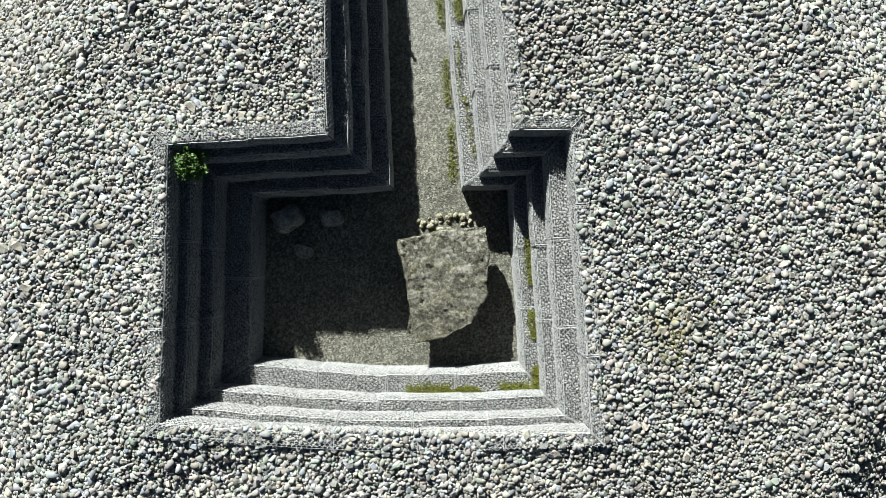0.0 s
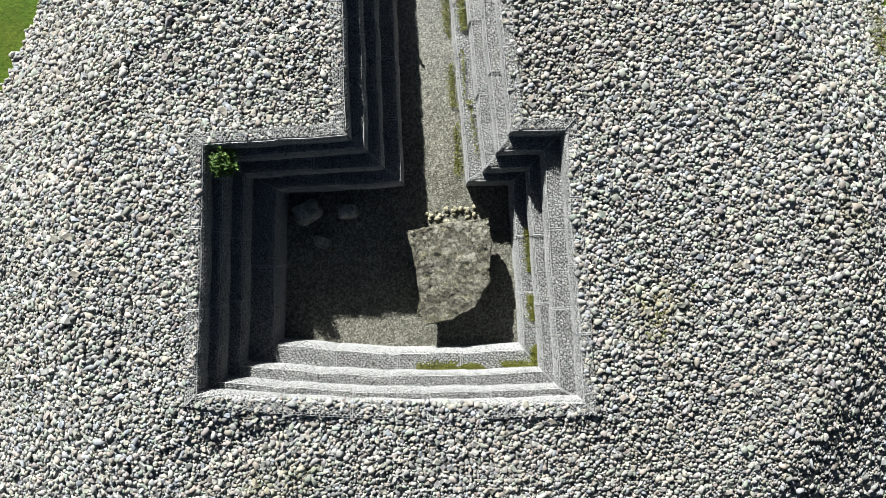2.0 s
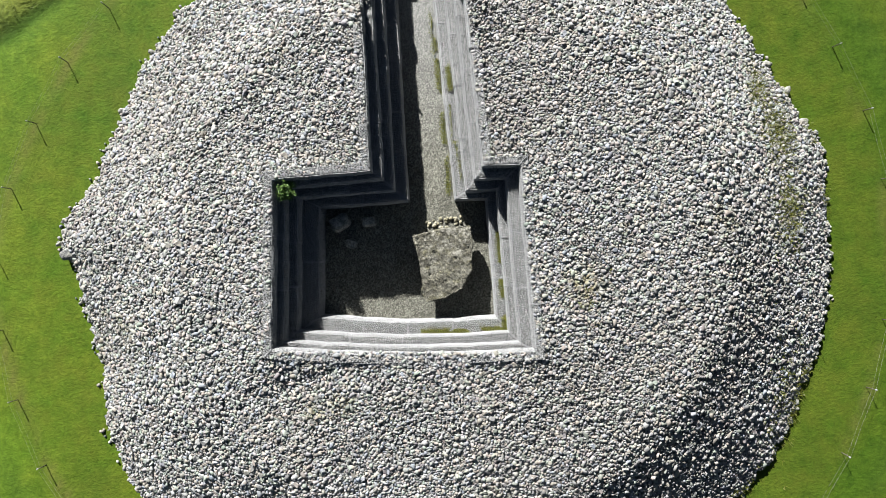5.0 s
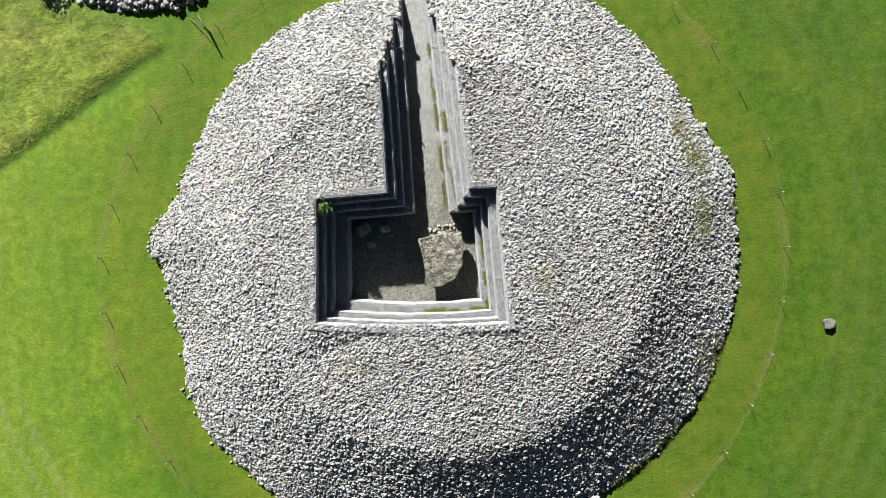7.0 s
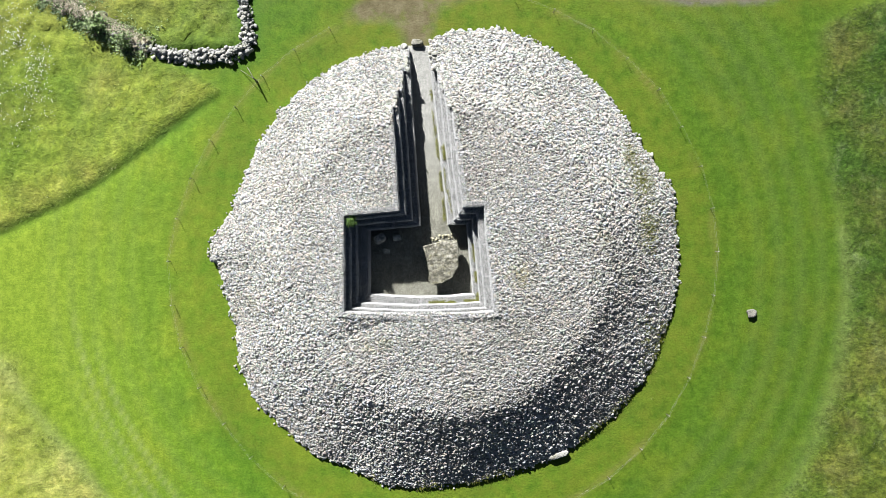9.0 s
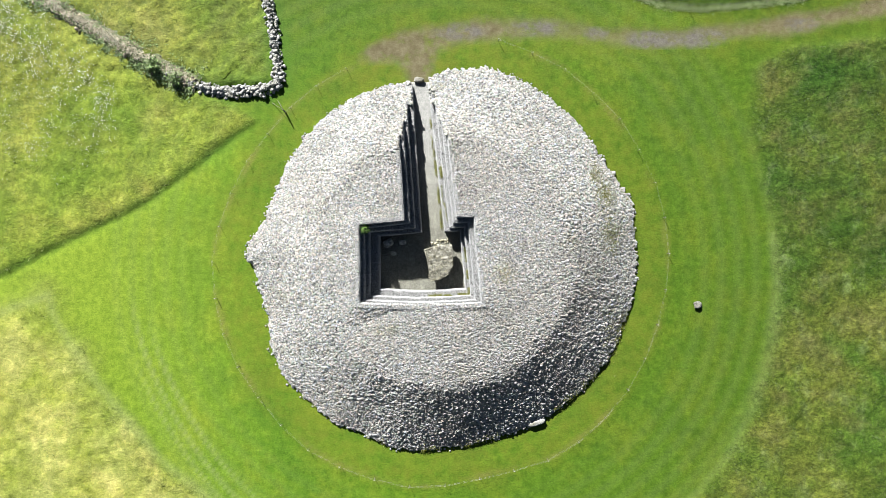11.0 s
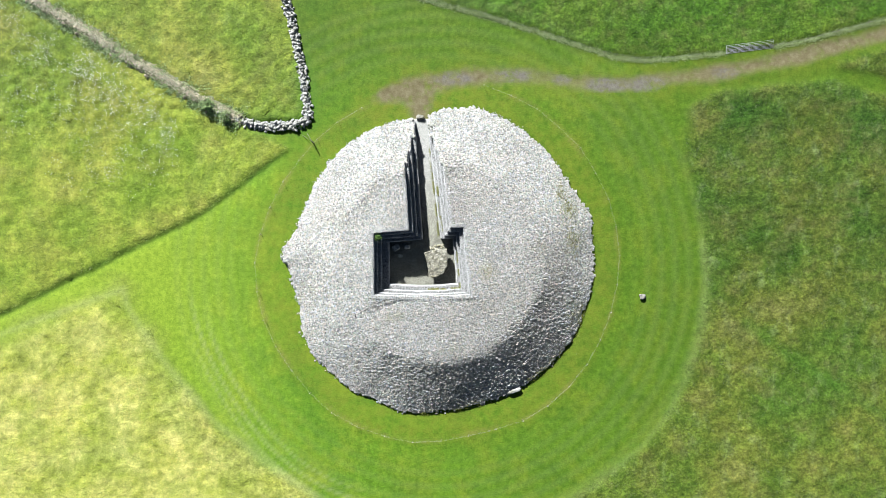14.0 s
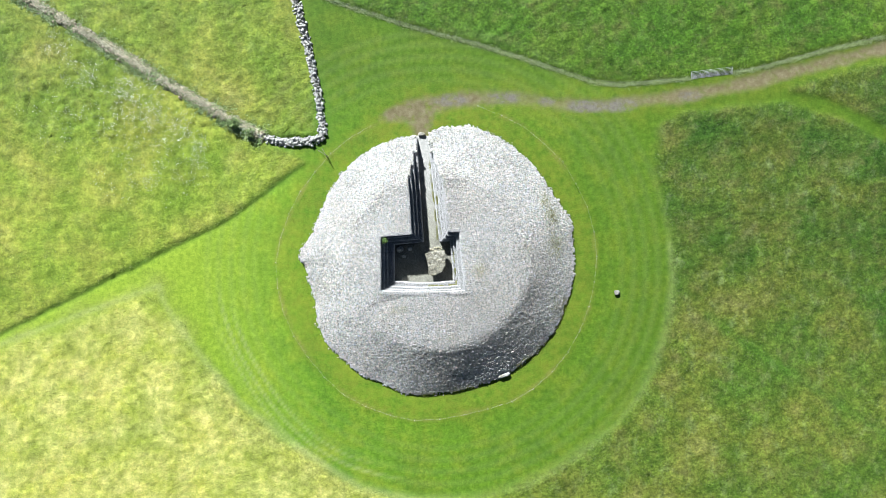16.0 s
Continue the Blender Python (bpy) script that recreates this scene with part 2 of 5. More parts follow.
    tone = n.mix(n.math("MULTIPLY", n.attr("bare"), n.step(n.noise(0.8, 6, rough=0.7), 0.36, 0.56)), tone, n.ramp(n.noise(2.5, 6, rough=0.75), [(0.3, (0.125, 0.115, 0.095)), (0.7, (0.25, 0.232, 0.195))]))
    tuft = n.noise(3.6, 4, rough=0.65)
    tone = n.mix(n.math("MULTIPLY", n.attr("rough"), n.math("SUBTRACT", 0.62, n.math("MULTIPLY", n.attr("straw"), 0.55))), tone, n.ramp(tuft, [(0.36, (0.50, 0.55, 0.45)), (0.64, (1.45, 1.40, 1.4))]), "MULTIPLY")
    n.bump(n.math("ADD", n.math("MULTIPLY", fine, 0.5), n.math("MULTIPLY", tuft, n.attr("rough"))), 0.6, 0.16)
    return n.done(tone)


M_COBBLE = cobble_material("cobble_stone", False)
M_COBBLE_ONE = cobble_material("cobble_stone_single", True)
def capstone_material():
    """Brown-grey pitted limestone under crusts and round spots of pale lichen, thickest on its northern half."""
    n = Nodes("capstone_rock", 0.95)
    tone = n.ramp(n.noise(1.7, 6, rough=0.7), [(0.30, (0.155, 0.145, 0.115)), (0.5, (0.30, 0.288, 0.24)), (0.70, (0.48, 0.465, 0.395))])
    tone = n.mix(0.9, tone, n.ramp(n.noise(5, 6, rough=0.75), [(0.36, (0.40, 0.40, 0.38)), (0.52, (1.0, 1.0, 1.0)), (0.66, (1.65, 1.62, 1.52))]), "MULTIPLY")
    grain = n.noise(13, 7, rough=0.8)
    tone = n.mix(0.95, tone, n.ramp(grain, [(0.36, (0.18, 0.17, 0.15)), (0.5, (0.95, 0.95, 0.92)), (0.64, (1.9, 1.88, 1.75))]), "MULTIPLY")
    tone = n.mix(n.math("MULTIPLY", n.step(n.noise(2.6, 5, rough=0.7), 0.52, 0.64), 0.4), tone, (0.27, 0.25, 0.09))
    pits = n.noise(34, 6, rough=0.8)
    tone = n.mix(0.85, tone, n.ramp(pits, [(0.38, (0.35, 0.34, 0.30)), (0.5, (1.0, 1.0, 1.0)), (0.62, (1.6, 1.58, 1.5))]), "MULTIPLY")
    where = n.t.nodes.new("ShaderNodeSeparateXYZ")
    n.link(n.geo.outputs["Position"], where.inputs[0])
    north = n.step(n.math("ADD", where.outputs["Y"], n.math("MULTIPLY", n.noise(1.6, 4), 1.6)), 0.3, 1.9)
    v = n.cells(4.6)
    spot = n.math("MULTIPLY", n.step(n.math("ADD", v.outputs["Distance"], n.math("MULTIPLY", n.noise(9, 4), 0.34)), 0.52, 0.40), n.step(v.outputs["Color"], 0.30, 0.34))
    crust = n.step(n.noise(3.4, 6, rough=0.75), 0.50, 0.60)
    pale = n.math("MULTIPLY", n.math("MAXIMUM", spot, crust), n.math("ADD", n.math("MULTIPLY", north, 0.75), 0.15))
    tone = n.mix(pale, tone, n.ramp(grain, [(0.36, (0.42, 0.40, 0.32)), (0.6, (0.90, 0.87, 0.76))]))
    n.bump(grain, 1.0, 0.09)
    return n.done(tone)


M_CAP = capstone_material()
M_UPRIGHT = rock_material("upright_rock", (0.24, 0.228, 0.20), (0.37, 0.357, 0.32), (0.54, 0.525, 0.48), 0.60, 1.8)
M_PALE = rock_material("pale_rock", (0.40, 0.40, 0.39), (0.56, 0.56, 0.545), (0.74, 0.74, 0.72), 0.66, 3.0)
M_WALL = rock_material("wall_rock", (0.40, 0.405, 0.40), (0.62, 0.625, 0.62), (0.84, 0.84, 0.82), 0.64, 3.4)
M_KERB = rock_material("kerb_rock", (0.54, 0.54, 0.50), (0.72, 0.72, 0.67), (0.88, 0.88, 0.82), 0.66, 3.0)
M_TAN = rock_material("tan_rock", (0.34, 0.28, 0.19), (0.52, 0.45, 0.33), (0.72, 0.66, 0.54), 0.66, 3.0)
M_PACK = rock_material("packing_rock", (0.50, 0.46, 0.30), (0.68, 0.64, 0.47), (0.84, 0.80, 0.64), 0.66, 3.0)
M_WOOD = wood_material()
M_WIRE = wire_material()
M_GATE = gate_material()
M_STRAND = Nodes("dull_wire", 0.6).done((0.35, 0.35, 0.33))
M_TAPE = Nodes("pale_tape", 0.6).done((0.44, 0.44, 0.34))
M_FILL = infill_material()
M_GRAVEL = gravel_material()
M_CORE = core_material()
M_TURF = turf_material()
M_SHRUB = leaf_material("shrub_leaf", (0.07, 0.17, 0.02), (0.14, 0.29, 0.03), (0.26, 0.42, 0.07))
M_HEDGE = leaf_material("hedge_leaf", (0.14, 0.27, 0.045), (0.24, 0.38, 0.085), (0.38, 0.49, 0.18))
M_STRAW = leaf_material("dry_grass", (0.38, 0.35, 0.20), (0.58, 0.52, 0.35), (0.72, 0.66, 0.50))
M_MOSS = leaf_material("moss", (0.13, 0.15, 0.014), (0.23, 0.25, 0.022), (0.34, 0.34, 0.05))
M_BLADE = leaf_material("meadow_blade", (0.048, 0.098, 0.011), (0.085, 0.132, 0.018), (0.17, 0.19, 0.05))
M_BLADE_STRAW = leaf_material("meadow_blade_pale", (0.20, 0.28, 0.03), (0.30, 0.37, 0.05), (0.42, 0.44, 0.10))
M_FENCE_GRASS = leaf_material("fence_grass_blade", (0.28, 0.40, 0.12), (0.40, 0.52, 0.19), (0.54, 0.62, 0.30))
M_FLOWER = leaf_material("white_umbel", (0.42, 0.48, 0.28), (0.60, 0.63, 0.46), (0.8, 0.8, 0.72))
M_CAP_WHITE = Nodes("white_plastic", 0.5).done((0.75, 0.75, 0.73))


# ---- mesh helpers ----
def mesh_of(name, verts, faces, smooth=True, material=None):
    """A mesh from an array of points and an array of faces with the same number of corners each."""
    verts, faces = np.asarray(verts, np.float32), np.asarray(faces, np.int32)
    me = bpy.data.meshes.new(name)
    me.vertices.add(len(verts))
    me.vertices.foreach_set("co", verts.ravel())
    k = faces.shape[1]
    me.loops.add(faces.size)
    me.loops.foreach_set("vertex_index", faces.ravel())
    me.polygons.add(len(faces))
    me.polygons.foreach_set("loop_start", np.arange(0, faces.size, k, dtype=np.int32))
    me.polygons.foreach_set("use_smooth", np.full(len(faces), smooth))
    me.update(calc_edges=True)
    if material:
        me.materials.append(material)
    return me


def child(name, me, parent, label="", kind="", matrix=None):
    ob = new(name, me)
    ob.parent = parent
    if matrix is not None:
        ob.matrix_local = matrix
    return tagged(ob, label, kind=kind)


def thing(name, label, category, group="", kind="", data=None, at=None):
    ob = tagged(new(name, data), label, category, group, kind)
    if at is not None:
        ob.matrix_world = at
    return ob


def rot_matrices(yaw, tilt_x, tilt_y):
    """Rotation matrices for arrays of angles in radians."""
    cy, sy, ca, sa, cb, sb = np.cos(yaw), np.sin(yaw), np.cos(tilt_x), np.sin(tilt_x), np.cos(tilt_y), np.sin(tilt_y)
    o, i = np.zeros_like(yaw), np.ones_like(yaw)
    rz = np.array([[cy, -sy, o], [sy, cy, o], [o, o, i]]).transpose(2, 0, 1)
    rx = np.array([[i, o, o], [o, ca, -sa], [o, sa, ca]]).transpose(2, 0, 1)
    ry = np.array([[cb, o, sb], [o, i, o], [-sb, o, cb]]).transpose(2, 0, 1)
    return rx @ ry @ rz


RNG = np.random.default_rng(7)


def pebble_shapes(count, sides=5):
    """Worn, blunt-edged cobbles: a crown, two rings and a flat foot, each one different."""
    shapes = []
    for _ in range(count):
        pts = [(0, 0, 1.0)]
        for lat, off in ((42, 0.0), (97, 0.5)):
            for k in range(sides):
                w = (k + off) * 2 * math.pi / sides + RNG.normal(0, 0.16)
                pts.append((math.sin(radians(lat)) * math.cos(w), math.sin(radians(lat)) * math.sin(w), math.cos(radians(lat))))
        p = np.array(pts)
        p = np.sign(p) * np.abs(p) ** RNG.uniform(0.48, 0.8)
        p[:, 2] = np.minimum(p[:, 2], 0.86)
        p *= 1 + RNG.normal(0, 0.14, (len(p), 1))
        p[1 + sides:, 2] -= 0.22
        shapes.append(p)
    faces = [(0, 1 + k, 1 + (k + 1) % sides) for k in range(sides)]
    a0, b0 = 1, 1 + sides
    for k in range(sides):
        j = (k + 1) % sides
        faces += [(a0 + k, b0 + k, a0 + j), (a0 + j, b0 + k, b0 + j)]
    faces += [(b0, b0 + k + 1, b0 + k) for k in range(1, sides - 1)]
    return np.array(shapes), np.array(faces)


PEBBLES, PEBBLE_FACES = pebble_shapes(30, 5)


def rock_mesh(name, size, seed, material, detail=3, roughness=0.16, flat_top=0.0, boxy=0.6):
    """An irregular block of stone, its foot at z = 0 of its own axes."""
    bm = bmesh.new()
    bmesh.ops.create_icosphere(bm, subdivisions=detail, radius=1.0)
    for v in bm.verts:
        p = v.co.copy()
        q = Vector([math.copysign(abs(c) ** boxy, c) for c in p])
        o = Vector((seed * 7.3, seed * 3.1, seed * 1.7))
        d = noise.noise(p * 1.3 + o) * roughness * 1.6 + noise.noise(p * 3.4 + o) * roughness * 0.7 + noise.noise(p * 8 + o) * roughness * 0.25
        q = q * (1 + d)
        if flat_top and q.z > 0.55:
            q.z = 0.55 + (q.z - 0.55) * (1 - flat_top)
        v.co = Vector((q.x * size[0] / 2, q.y * size[1] / 2, q.z * size[2] / 2))
    low = min(v.co.z for v in bm.verts)
    for v in bm.verts:
        v.co.z -= low
    for f in bm.faces:
        f.smooth = True
    me = bpy.data.meshes.new(name)
    bm.to_mesh(me)
    bm.free()
    me.materials.append(material)
    return me


def tube(points, radius, sides=6):
    """Points and quads of a round bar along a line of points."""
    pts = [Vector(p) for p in points]
    verts, faces = [], []
    for k, p in enumerate(pts):
        along = (pts[min(k + 1, len(pts) - 1)] - pts[max(k - 1, 0)]).normalized()
        side = along.orthogonal() if abs(along.z) > 0.9 else along.cross(Vector((0, 0, 1)))
        side.normalize()
        up = side.cross(along)
        for j in range(sides):
            a = 2 * math.pi * j / sides
            verts.append(p + (side * math.cos(a) + up * math.sin(a)) * radius)
    for k in range(len(pts) - 1):
        for j in range(sides):
            n = (j + 1) % sides
            faces.append((k * sides + j, k * sides + n, (k + 1) * sides + n, (k + 1) * sides + j))
    last = (len(pts) - 1) * sides
    if sides in (4, 6, 8):
        for j in range(1, sides - 2, 2):
            faces.append((0, j + 2, j + 1, j))
            faces.append((last, last + j, last + j + 1, last + j + 2))
    return [tuple(v) for v in verts], faces


def bars(name, lines, radius, material, sides=6):
    verts, faces = [], []
    for line in lines:
        v, f = tube(line, radius, sides)
        faces += [tuple(c + len(verts) for c in q) for q in f]
        verts += v
    return mesh_of(name, verts, faces, True, material)


# ---- the plan ----
# the cairn's foot: angle in degrees and radius in metres
FOOT = [(8, 16.92), (18, 17.35), (25, 16.89), (35, 16.62), (46, 16.92), (58, 17.15), (70, 17.38), (78, 17.41), (87, 16.86), (97, 15.99),
        (115, 16.29), (128, 16.34), (141, 16.09), (158, 15.75), (168, 15.96), (174, 16.94), (178, 17.04), (182, 16.37), (189, 16.02), (198, 15.84),
        (207, 16.58), (215, 16.96), (227, 16.66), (237, 16.78), (246, 16.28), (256, 16.63), (274, 16.02), (289, 15.89), (300, 16.11), (316, 16.32),
        (331, 16.71), (342, 16.62), (351, 16.82)]
FOOT_A = np.array([a for a, _ in FOOT] + [FOOT[0][0] + 360])
FOOT_R = np.array([r for _, r in FOOT] + [FOOT[0][1]])


def foot_radius(x, y):
    a = np.degrees(np.arctan2(y, x)) % 360
    a = np.where(a < FOOT_A[0], a + 360, a)
    return np.interp(a, FOOT_A, FOOT_R)


def ragged_foot(x, y):
    """The foot with the small in and out of its single stones."""
    b = np.arctan2(y, x)
    return foot_radius(x, y) + 0.07 * np.sin(b * 47 + 2 * np.sin(b * 11)) + 0.06 * np.sin(b * 113 + 3 * np.sin(b * 17)) + 0.05 * np.sin(b * 211)


def cairn_height(x, y):
    """The cairn's surface: a steep flank, then a low dome."""
    r = np.hypot(x, y)
    s = foot_radius(x, y) - r
    a = np.arctan2(y, x)
    even = 16.45 + 0.25 * np.cos(a) + 0.12 * np.sin(a) - r
    w = np.clip(s / 5.5, 0, 1)
    edge, s = s, s * (1 - w) + even * w
    deg = np.degrees(a)
    south, south_east = np.exp(-((deg + 88) / 44) ** 2), np.exp(-((deg + 35) / 42) ** 2)
    flank = 0.17 + (0.510 - 0.060 * south - 0.065 * south_east) * s
    dome = 3.78 - (0.0062 + 0.0019 * south + 0.0026 * south_east) * r * r
    k = 0.10
    h = np.clip(0.5 + 0.5 * (dome - flank) / k, 0, 1)
    z = dome * (1 - h) + flank * h - k * h * (1 - h)
    z = z + 0.025 * np.sin(x * 1.1 + 0.6 * np.sin(y * 0.7)) * np.sin(y * 0.9 + 1.3)
    return np.where(edge < -0.3, -0.2, np.maximum(z, 0.02))


def floor_height(y):
    return np.interp(y, [3.0, 15.6, 15.9], [1.0, 0.06, -0.05])


# the rim of the chamber and its passage, anticlockwise, and the setback of each terrace along every side
RIM = [(-6.43, -3.18), (3.37, -3.06), (2.67, 3.84), (1.32, 3.76), (-0.26, 16.7), (-3.94, 16.7), (-2.89, 3.51), (-6.51, 3.14)]
SIDES = ["south", "east", "north_east", "passage_east", "mouth", "passage_west", "north_west", "west"]
SETBACK = {"south": (0, 0.18, 0.48, 0.98), "east": (0, 0.46, 0.77, 1.14), "north_east": (0, 0.38, 0.75, 1.0), "passage_east": (0, 0.32, 0.66, 1.08),
           "mouth": (0, 0, 0, 0), "passage_west": (0, 0.36, 0.73, 1.2), "north_west": (0, 0.24, 0.62, 1.0), "west": (0, 0.28, 0.62, 1.33)}
TERRACE = (3.66, 3.13, 2.58, 1.98, 0.95)
PASSAGE_END = (10.45, 11.8, 13.4, 15.5)


def outline(setbacks):
    """The rim's corners when every side is moved inwards by its own setback."""
    lines = []
    for k in range(len(RIM)):
        a, b = Vector(RIM[k]), Vector(RIM[(k + 1) % len(RIM)])
        d = (b - a).normalized()
        n = Vector((-d.y, d.x))
        lines.append((a + n * setbacks[k], d))
    out = []
    for k in range(len(RIM)):
        (p, d), (q, e) = lines[k - 1], lines[k]
        t = ((q.x - p.x) * e.y - (q.y - p.y) * e.x) / (d.x * e.y - d.y * e.x)
        out.append(p + d * t)
    return out


def inside(poly, x, y):
    """Which of the points lie inside the polygon."""
    res = np.zeros(np.shape(x), bool)
    for k in range(len(poly)):
        (x0, y0), (x1, y1) = poly[k - 1], poly[k]
        cross = (y0 > y) != (y1 > y)
        with np.errstate(divide="ignore", invalid="ignore"):
            xs = x0 + (y - y0) * (x1 - x0) / (y1 - y0 if y1 != y0 else 1e-9)
        res ^= cross & (x < xs)
    return res


def in_cut(x, y, margin):
    """Whether a point lies in the open chamber or passage, widened by a margin."""
    res = np.zeros(np.shape(x), bool)
    for k in range(4):
        poly = [tuple(p) for p in outline([SETBACK[s][k] - margin for s in SIDES])]
        lo = -99 if k == 0 else PASSAGE_END[k - 1]
        hi = PASSAGE_END[k] if k < 3 else 99
        res |= inside(poly, x, y) & (y >= lo) & (y < hi)
    return res


# ---- ground ----
def far_steps(inner, step, outer):
    grid = list(np.arange(-inner, inner + 1e-6, step))
    d, x = step, inner
    while x < outer:
        d *= 1.35
        x += d
        grid = [-x] + grid + [x]
    return np.array(grid)


def line_side(x, y, a, b):
    """Signed distance from the line a-b, positive on its left."""
    d = math.hypot(b[0] - a[0], b[1] - a[1])
    return ((b[0] - a[0]) * (y - a[1]) - (b[1] - a[1]) * (x - a[0])) / d


def line_distance(x, y, line):
    best = np.full(np.shape(x), 1e9)
    for (x0, y0), (x1, y1) in zip(line, line[1:]):
        dx, dy = x1 - x0, y1 - y0
        t = np.clip(((x - x0) * dx + (y - y0) * dy) / (dx * dx + dy * dy), 0, 1)
        best = np.minimum(best, np.hypot(x - x0 - t * dx, y - y0 - t * dy))
    return best


def soft(v, width):
    return np.clip(0.5 + v / width, 0, 1)


def wobble(x, y, s):
    return np.sin(x * s + 1.7 * np.sin(y * s * 0.8 + 0.4)) * np.sin(y * s * 1.1 + 1.3 * np.sin(x * s * 0.7))


# the edge of the mown lawn, from the west round by the south to the north-east
LAWN = [(-90.0, -24.5), (-54.8, -10.7), (-45.5, -7.1), (-34.8, -3.2), (-34.0, -5.5), (-30.1, -11.1), (-24.7, -17.4), (-17.6, -23.0), (-9.0, -28.2), (-2.0, -29.5), (4.0, -29.4), (11.3, -27.5),
        (16.9, -24.2), (22.4, -19.6), (25.1, -16.1), (27.2, -11.9), (28.9, -6.3), (29.1, -0.7), (28.4, 4.9), (26.9, 11.8), (27.2, 16.0), (27.0, 60.0)]
APRON = [(-7.2, 18.1), (-3.8, 19.8), (1.1, 20.8), (3.9, 21.1), (6.7, 20.7), (8.8, 20.5), (6.7, 19.8), (1.8, 19.4), (-0.3, 18.3), (-1.2, 15.9), (-2.8, 15.9), (-3.9, 17.6)]
HEDGE = [(-75.0, 47.0), (-51.7, 32.6), (-40.9, 26.3), (-33.7, 22.0), (-26.5, 17.8), (-21.5, 15.4)]
STONE_WALL = [(-24.5, 16.6), (-21.4, 15.3), (-19.3, 14.95), (-15.6, 15.0), (-14.3, 15.8), (-15.1, 21.3), (-16.2, 26.2), (-17.7, 31.8), (-19.6, 39.0)]
TRACK = [(-6.0, 18.3), (-2.5, 19.3), (1.7, 20.4), (8.7, 20.65), (12.9, 20.0), (19.1, 19.7), (24.7, 20.2), (31.6, 21.25), (38.5, 22.7), (46.7, 24.8), (56.0, 27.2), (90.0, 36.0)]
SPUR = [(-2.3, 19.4), (-2.0, 16.2)]
FIELD_FENCE = [(-34.0, 39.3), (-12.5, 32.3), (-4.0, 29.5), (5.1, 27.1), (12.1, 24.9), (19.1, 22.6), (22.6, 22.25), (31.1, 23.1)]
FIELD_FENCE_EAST = [(36.1, 23.8), (39.8, 24.5), (46.7, 26.4), (54.7, 28.3), (90.0, 37.5)]


def field_masks(x, y):
    """Where the meadow is rough, pale, worn, lush or bare."""
    r = np.hypot(x, y)
    w = wobble(x, y, 0.55) * 0.35 + wobble(x, y, 1.9) * 0.18
    # the western meadow, north of its ditch and south of the hedge
    a = line_side(x, y, (-53.5, -8.7), (-26.2, 5.2))
    b = line_side(x, y, (-26.2, 5.2), (-17.7, 11.5))
    west = soft(np.where(x < -26.4, a, b) + w * 0.4, 0.5) * soft(-15.2 - x + (y - 12) * 0.3, 1.5)
    west = west * soft(-line_side(x, y, HEDGE[1], HEDGE[5]), 0.6)
    # the southern and eastern meadow, outside the mown lawn
    out = line_distance(x, y, LAWN) * np.where(inside(LAWN + [(-90.0, 60.0)], x, y), -1, 1)
    ring = soft(out + w * np.where(x < -28, 2.5, 1.0), np.where(x < -28, 4.5, 1.5)) * np.where((x < -10) & (y > 0), 0, 1)
    edge_n = np.interp(x, [24.5, 26.7, 29.5, 36.4, 42.5, 45.6, 48.7, 54.8, 90], [15.0, 17.0, 18.6, 19.6, 20.0, 19.3, 18.4, 15.2, -6])
    east = ring * np.where(x > 10, soft(edge_n - y + w * 0.5, 0.8), 1.0)
    band = np.interp(x, [43.2, 46.6, 50.1, 54.7, 90], [21.6, 20.9, 19.8, 17.2, -4])
    verge = np.interp(x, [43.2, 50.0, 54.6, 90], [22.0, 24.1, 25.2, 34])
    east = np.maximum(east, soft(y - band + w * 0.4, 0.8) * soft(verge - y, 1.0) * (x > 43.0))
    low = east * np.where((x < 10) & (y > 0), 0, 1)
    # the fields beyond the wall and beyond the northern fence
    wall_x = np.interp(y, [15.8, 21.3, 26.2, 31.8, 39.0, 60.0], [-14.3, -15.1, -16.2, -17.7, -19.6, -25.0])
    inner = soft(line_side(x, y, HEDGE[1], HEDGE[5]) - 0.3, 0.6) * soft(wall_x - x, 0.4) * (y > 15.4)
    fence_y = np.interp(x, [p[0] for p in FIELD_FENCE + FIELD_FENCE_EAST], [p[1] for p in FIELD_FENCE + FIELD_FENCE_EAST])
    north = soft(y - fence_y - 0.2 + w * 0.15, 0.5) * (x > wall_x)
    rough = np.maximum.reduce([west * (y < 60), low, inner, north])
    straw = np.clip(west * (0.70 - 0.28 * soft(y - 16, 14) * soft(-36 - x, 14)) + np.where((y < 5) & (x < 5), low, 0) * 0.85 * np.clip((r - 27.0) / 9.0, 0.42, 1) + inner * 0.46 + soft(8 - x, 14) * low * 0.3 + 0.15 * low * soft(-6 - y, 22) * soft(x - 5, 10), 0, 1)
    path = np.maximum(soft(0.75 + w * 0.6 - line_distance(x, y, TRACK), 0.7), soft(0.9 + w * 0.5 - line_distance(x, y, SPUR), 0.6))
    bare = np.zeros_like(path)
    for bx, by, rx, ry in ((8.0, 20.6, 2.2, 0.55), (13.4, 20.1, 1.2, 0.5), (18.5, 19.6, 2.6, 0.7), (22.6, 19.7, 2.6, 0.75), (31.0, 20.9, 1.3, 0.45), (1.5, 20.2, 2.0, 0.6)):
        bare = np.maximum(bare, soft(1.0 - np.hypot((x - bx) / rx, (y - by) / ry) + 0.5 * w, 0.5))
    path = path * np.interp(x, [-3, 3, 9, 14, 24, 30], [1.0, 0.6, 0.45, 0.7, 0.75, 1.0])
    apron = line_distance(x, y, APRON + APRON[:1]) * np.where(inside(APRON, x, y), 1, -1)
    path = np.maximum(path, soft(apron + 0.9 * w, 1.0))
    near_track = np.exp(-(line_distance(x, y, TRACK) / 2.0) ** 2)
